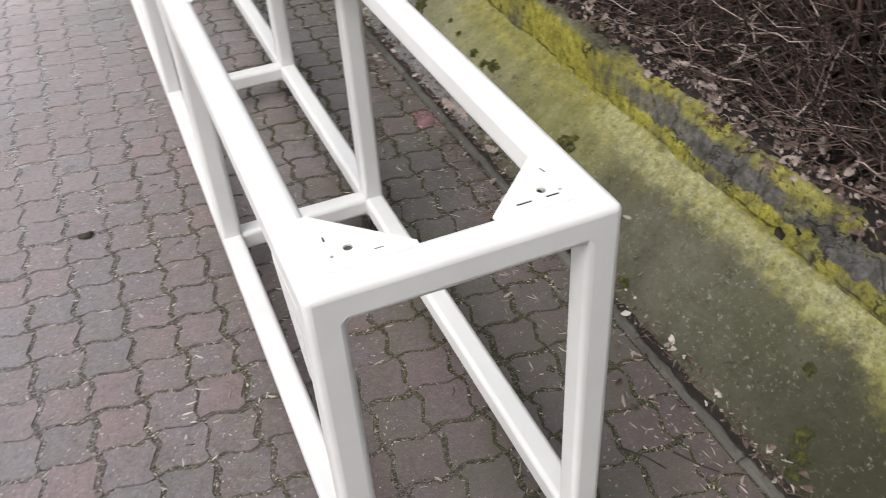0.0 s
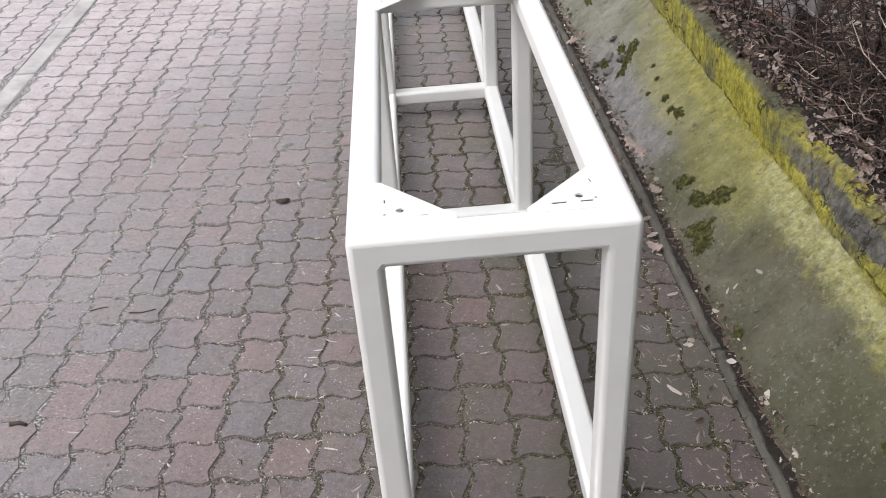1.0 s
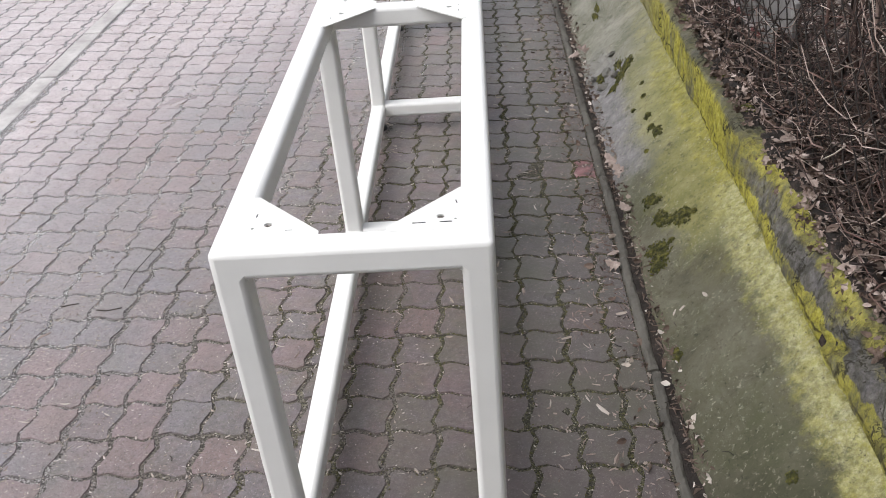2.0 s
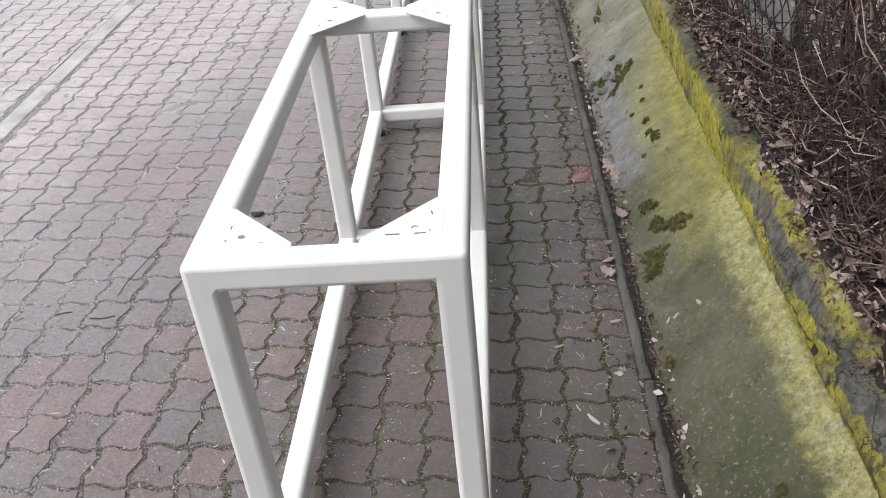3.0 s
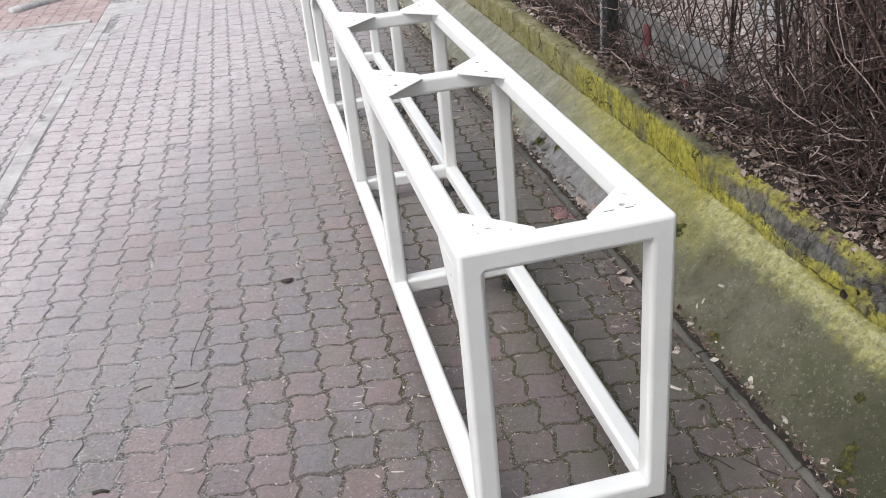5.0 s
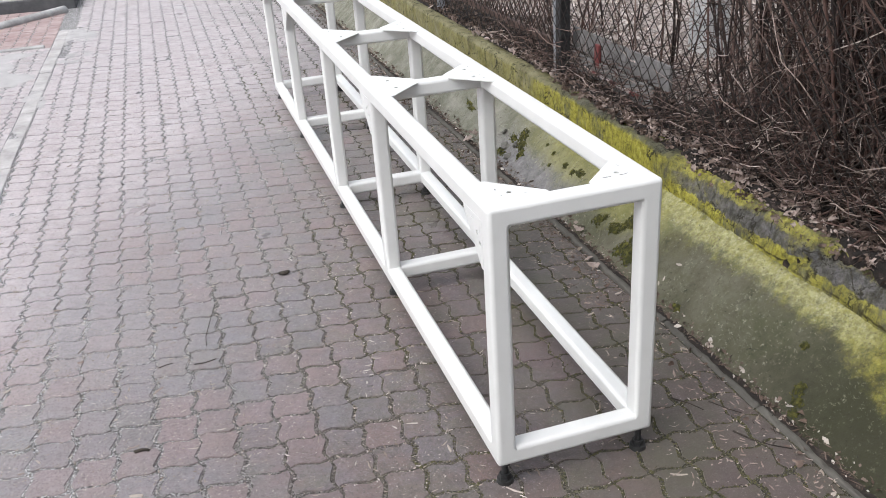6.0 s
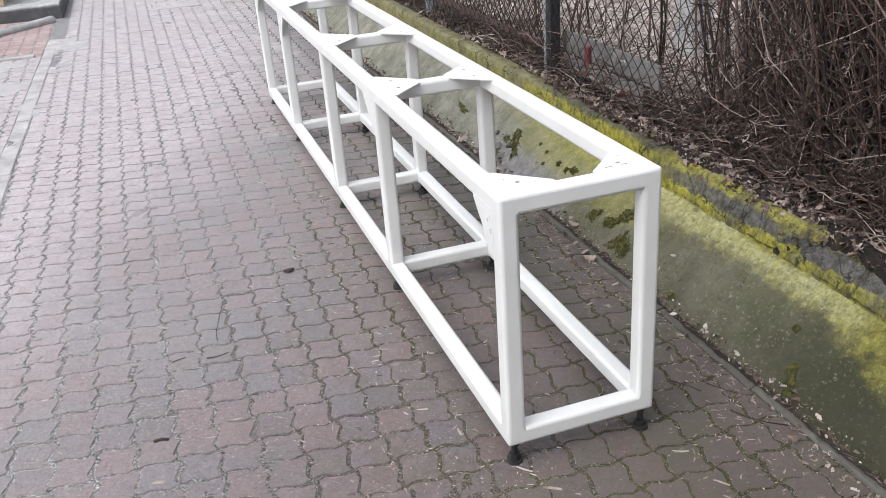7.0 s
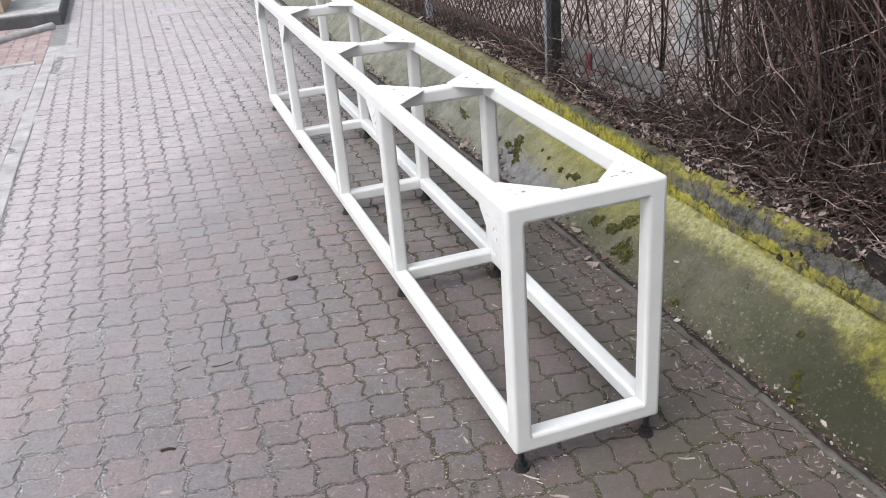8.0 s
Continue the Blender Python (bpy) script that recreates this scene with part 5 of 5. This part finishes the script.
def dropping(x, y, size, turn, seed):
    v, f = [], []
    r = random.Random(seed)
    flake(v, f, r, 0, 0, 0, size, size * 0.4, turn)
    ob = raw("white_chip", v, f, CHIP)
    ob.location = (x, y, apron_point(x, y)[2] + 0.002)
    ob.rotation_euler = (0, -0.7, 0)
    tagged(ob, "white chip lying on the sloped concrete", "chip")


dropping(0.889, 0.750, 0.020, 0.9, 1)
dropping(0.907, 0.745, 0.018, 0.4, 2)
dropping(0.958, 0.735, 0.026, 1.9, 3)

# ---- behind the fence: a grey sheet, a striped board and a pale post ----
GREY_SHEET = make_plain("weathered_sheet", [(0.3, (0.10, 0.095, 0.092)), (0.55, (0.17, 0.163, 0.160)), (0.8, (0.31, 0.30, 0.295))], 14, 0.85)
RED = make_plain("faded_red", [(0.3, (0.09, 0.020, 0.020)), (0.7, (0.19, 0.048, 0.046))], 40, 0.7)
WHITE = make_plain("dirty_white", [(0.3, (0.24, 0.21, 0.20)), (0.7, (0.44, 0.40, 0.39))], 30, 0.7)


GREY_POST = make_concrete("post_concrete", (0.40, 0.405, 0.41), (0.56, 0.56, 0.56))


for z0, z1, y0, y1, x in ((0.345, 0.445, 1.62, 2.42, 1.335), (0.452, 0.560, 1.50, 2.42, 1.350)):
    bm = box(x, x + 0.016, y0, y1, z0, z1, 0.003)
    tagged(part("grey_board", bm, GREY_SHEET), "weathered grey board standing behind the wire fence", "board", "boards behind the fence")
tape = part("red_tape", box(1.329, 1.347, 2.10, 2.145, 0.42, 0.53, 0.006), RED)
tagged(tape, "strip of faded red tape hanging on a grey board", "tape")
pole = tagged(new("striped_pole"), "thin red and white pole lying behind the fence", "pole")
for k, (y0, y1) in enumerate(((2.13, 2.07), (2.07, 1.95), (1.95, 1.90), (1.90, 1.76), (1.76, 1.70))):
    ob = tubes("stripe", [[((1.318, y, 0.395 + 0.02 * (y - 2.0)), 0.009) for y in (y0, (y0 + y1) / 2, y1 + 0.001)]], RED if k % 2 == 0 else WHITE, pole, 10)
post = part("pale_post", box(2.02, 2.16, 2.27, 2.43, 0.28, 1.9, 0.008), GREY_POST)
tagged(post, "pale grey concrete post among the shrubs", "post")

paths = []
for _ in range(1300):                       # dry twigs lying over the leaves
    x, y = 1.20 + abs(rng.gauss(0, 0.22)), rng.uniform(-0.8, 3.2)
    z = 0.365 + abs(rng.gauss(0, 0.05))
    a, ln, m, r = rng.uniform(0, 6.3), rng.uniform(0.07, 0.30), rng.gauss(0, 1.0), rng.choice((0.0010, 0.0014, 0.0019, 0.0030))
    up = rng.uniform(-0.1, 0.5)
    path = []
    for u in steps(0, 1, 5):
        px = x + ln * u * math.cos(a + m * u)
        path.append(((max(px, 1.15), y + ln * u * math.sin(a + m * u), z + up * ln * u + 0.01 * math.sin(7 * u + a)), r * (1 - 0.5 * u)))
    paths.append(path)
tagged(tubes("twig_tangle", paths, STEM, None, 4), "dry grey-brown twigs lying over the leaves by the wall", "twigs", kind="stuff")

# ---- the far side of the yard ----
DARK_STEP = make_concrete("dark_step", (0.050, 0.052, 0.056), (0.10, 0.10, 0.105))
BOXWOOD = make_plain("raw_board", [(0.3, (0.30, 0.22, 0.15)), (0.6, (0.42, 0.33, 0.24)), (0.8, (0.52, 0.43, 0.34))], 12, 0.75)
step = tagged(new("loading_step"), "low dark concrete step with a pale worn top", "step")
part("body", box(-4.4, -1.43, 8.28, 11.6, 0.0, 0.155, 0.012), DARK_STEP, step)
part("top_slab", box(-4.4, -1.445, 8.295, 11.58, 0.152, 0.175, 0.008), PALE_CONCRETE, step, "pale dusty slab")
crate = tagged(new("wooden_crate"), "pale raw wooden crate standing on the step", "crate")
part("front_panel", box(-3.0, -1.98, 8.52, 8.54, 0.176, 0.62, 0.004), BOXWOOD, crate)
part("side_panel", box(-2.0, -1.98, 8.545, 9.35, 0.176, 0.62, 0.004), BOXWOOD, crate)
part("back_panel", box(-3.0, -1.98, 9.355, 9.375, 0.176, 0.62, 0.004), BOXWOOD, crate)
part("lid", box(-3.02, -1.96, 8.50, 9.39, 0.624, 0.645, 0.004), BOXWOOD, crate)
kerb = tubes("round_kerb", [[((-2.35 + 0.83 * u, 7.15 + 0.92 * u, yard(-2) + 0.012), 0.045) for u in steps(0, 1, 10)]], PALE_CONCRETE, None, 12)
tagged(kerb, "pale rounded strip of concrete on the paving", "kerb")
cross = tagged(new("cross_kerb"), "pale narrow concrete kerb across the side paving", "kerb", kind="structure")
for k in range(5):
    part("kerb_stone", box(-1.58 - 0.6 * (k + 1) + 0.004, -1.58 - 0.6 * k, 6.31, 6.38, 0.0, 0.056, 0.008), PALE_CONCRETE, cross)
cover = tagged(new("drain_cover"), "flat grey rectangular cover let into the paving", "cover")
part("frame", box(-0.56, -0.05, 8.16, 8.62, -0.02, 0.0115, 0.003), PALE_CONCRETE, cover)
part("plate", box(-0.54, -0.07, 8.18, 8.60, 0.0, 0.0140, 0.003), PAVER_ONE, cover)

# ---- paving stones as pieces of their own ----
RED_STONE = make_plain("red_paver", [(0.38, (0.10, 0.070, 0.070)), (0.50, (0.20, 0.095, 0.100)), (0.66, (0.30, 0.17, 0.175))], 24, 0.5)
raw("paver", red_cell[0], red_cell[1], RED_STONE, paving)
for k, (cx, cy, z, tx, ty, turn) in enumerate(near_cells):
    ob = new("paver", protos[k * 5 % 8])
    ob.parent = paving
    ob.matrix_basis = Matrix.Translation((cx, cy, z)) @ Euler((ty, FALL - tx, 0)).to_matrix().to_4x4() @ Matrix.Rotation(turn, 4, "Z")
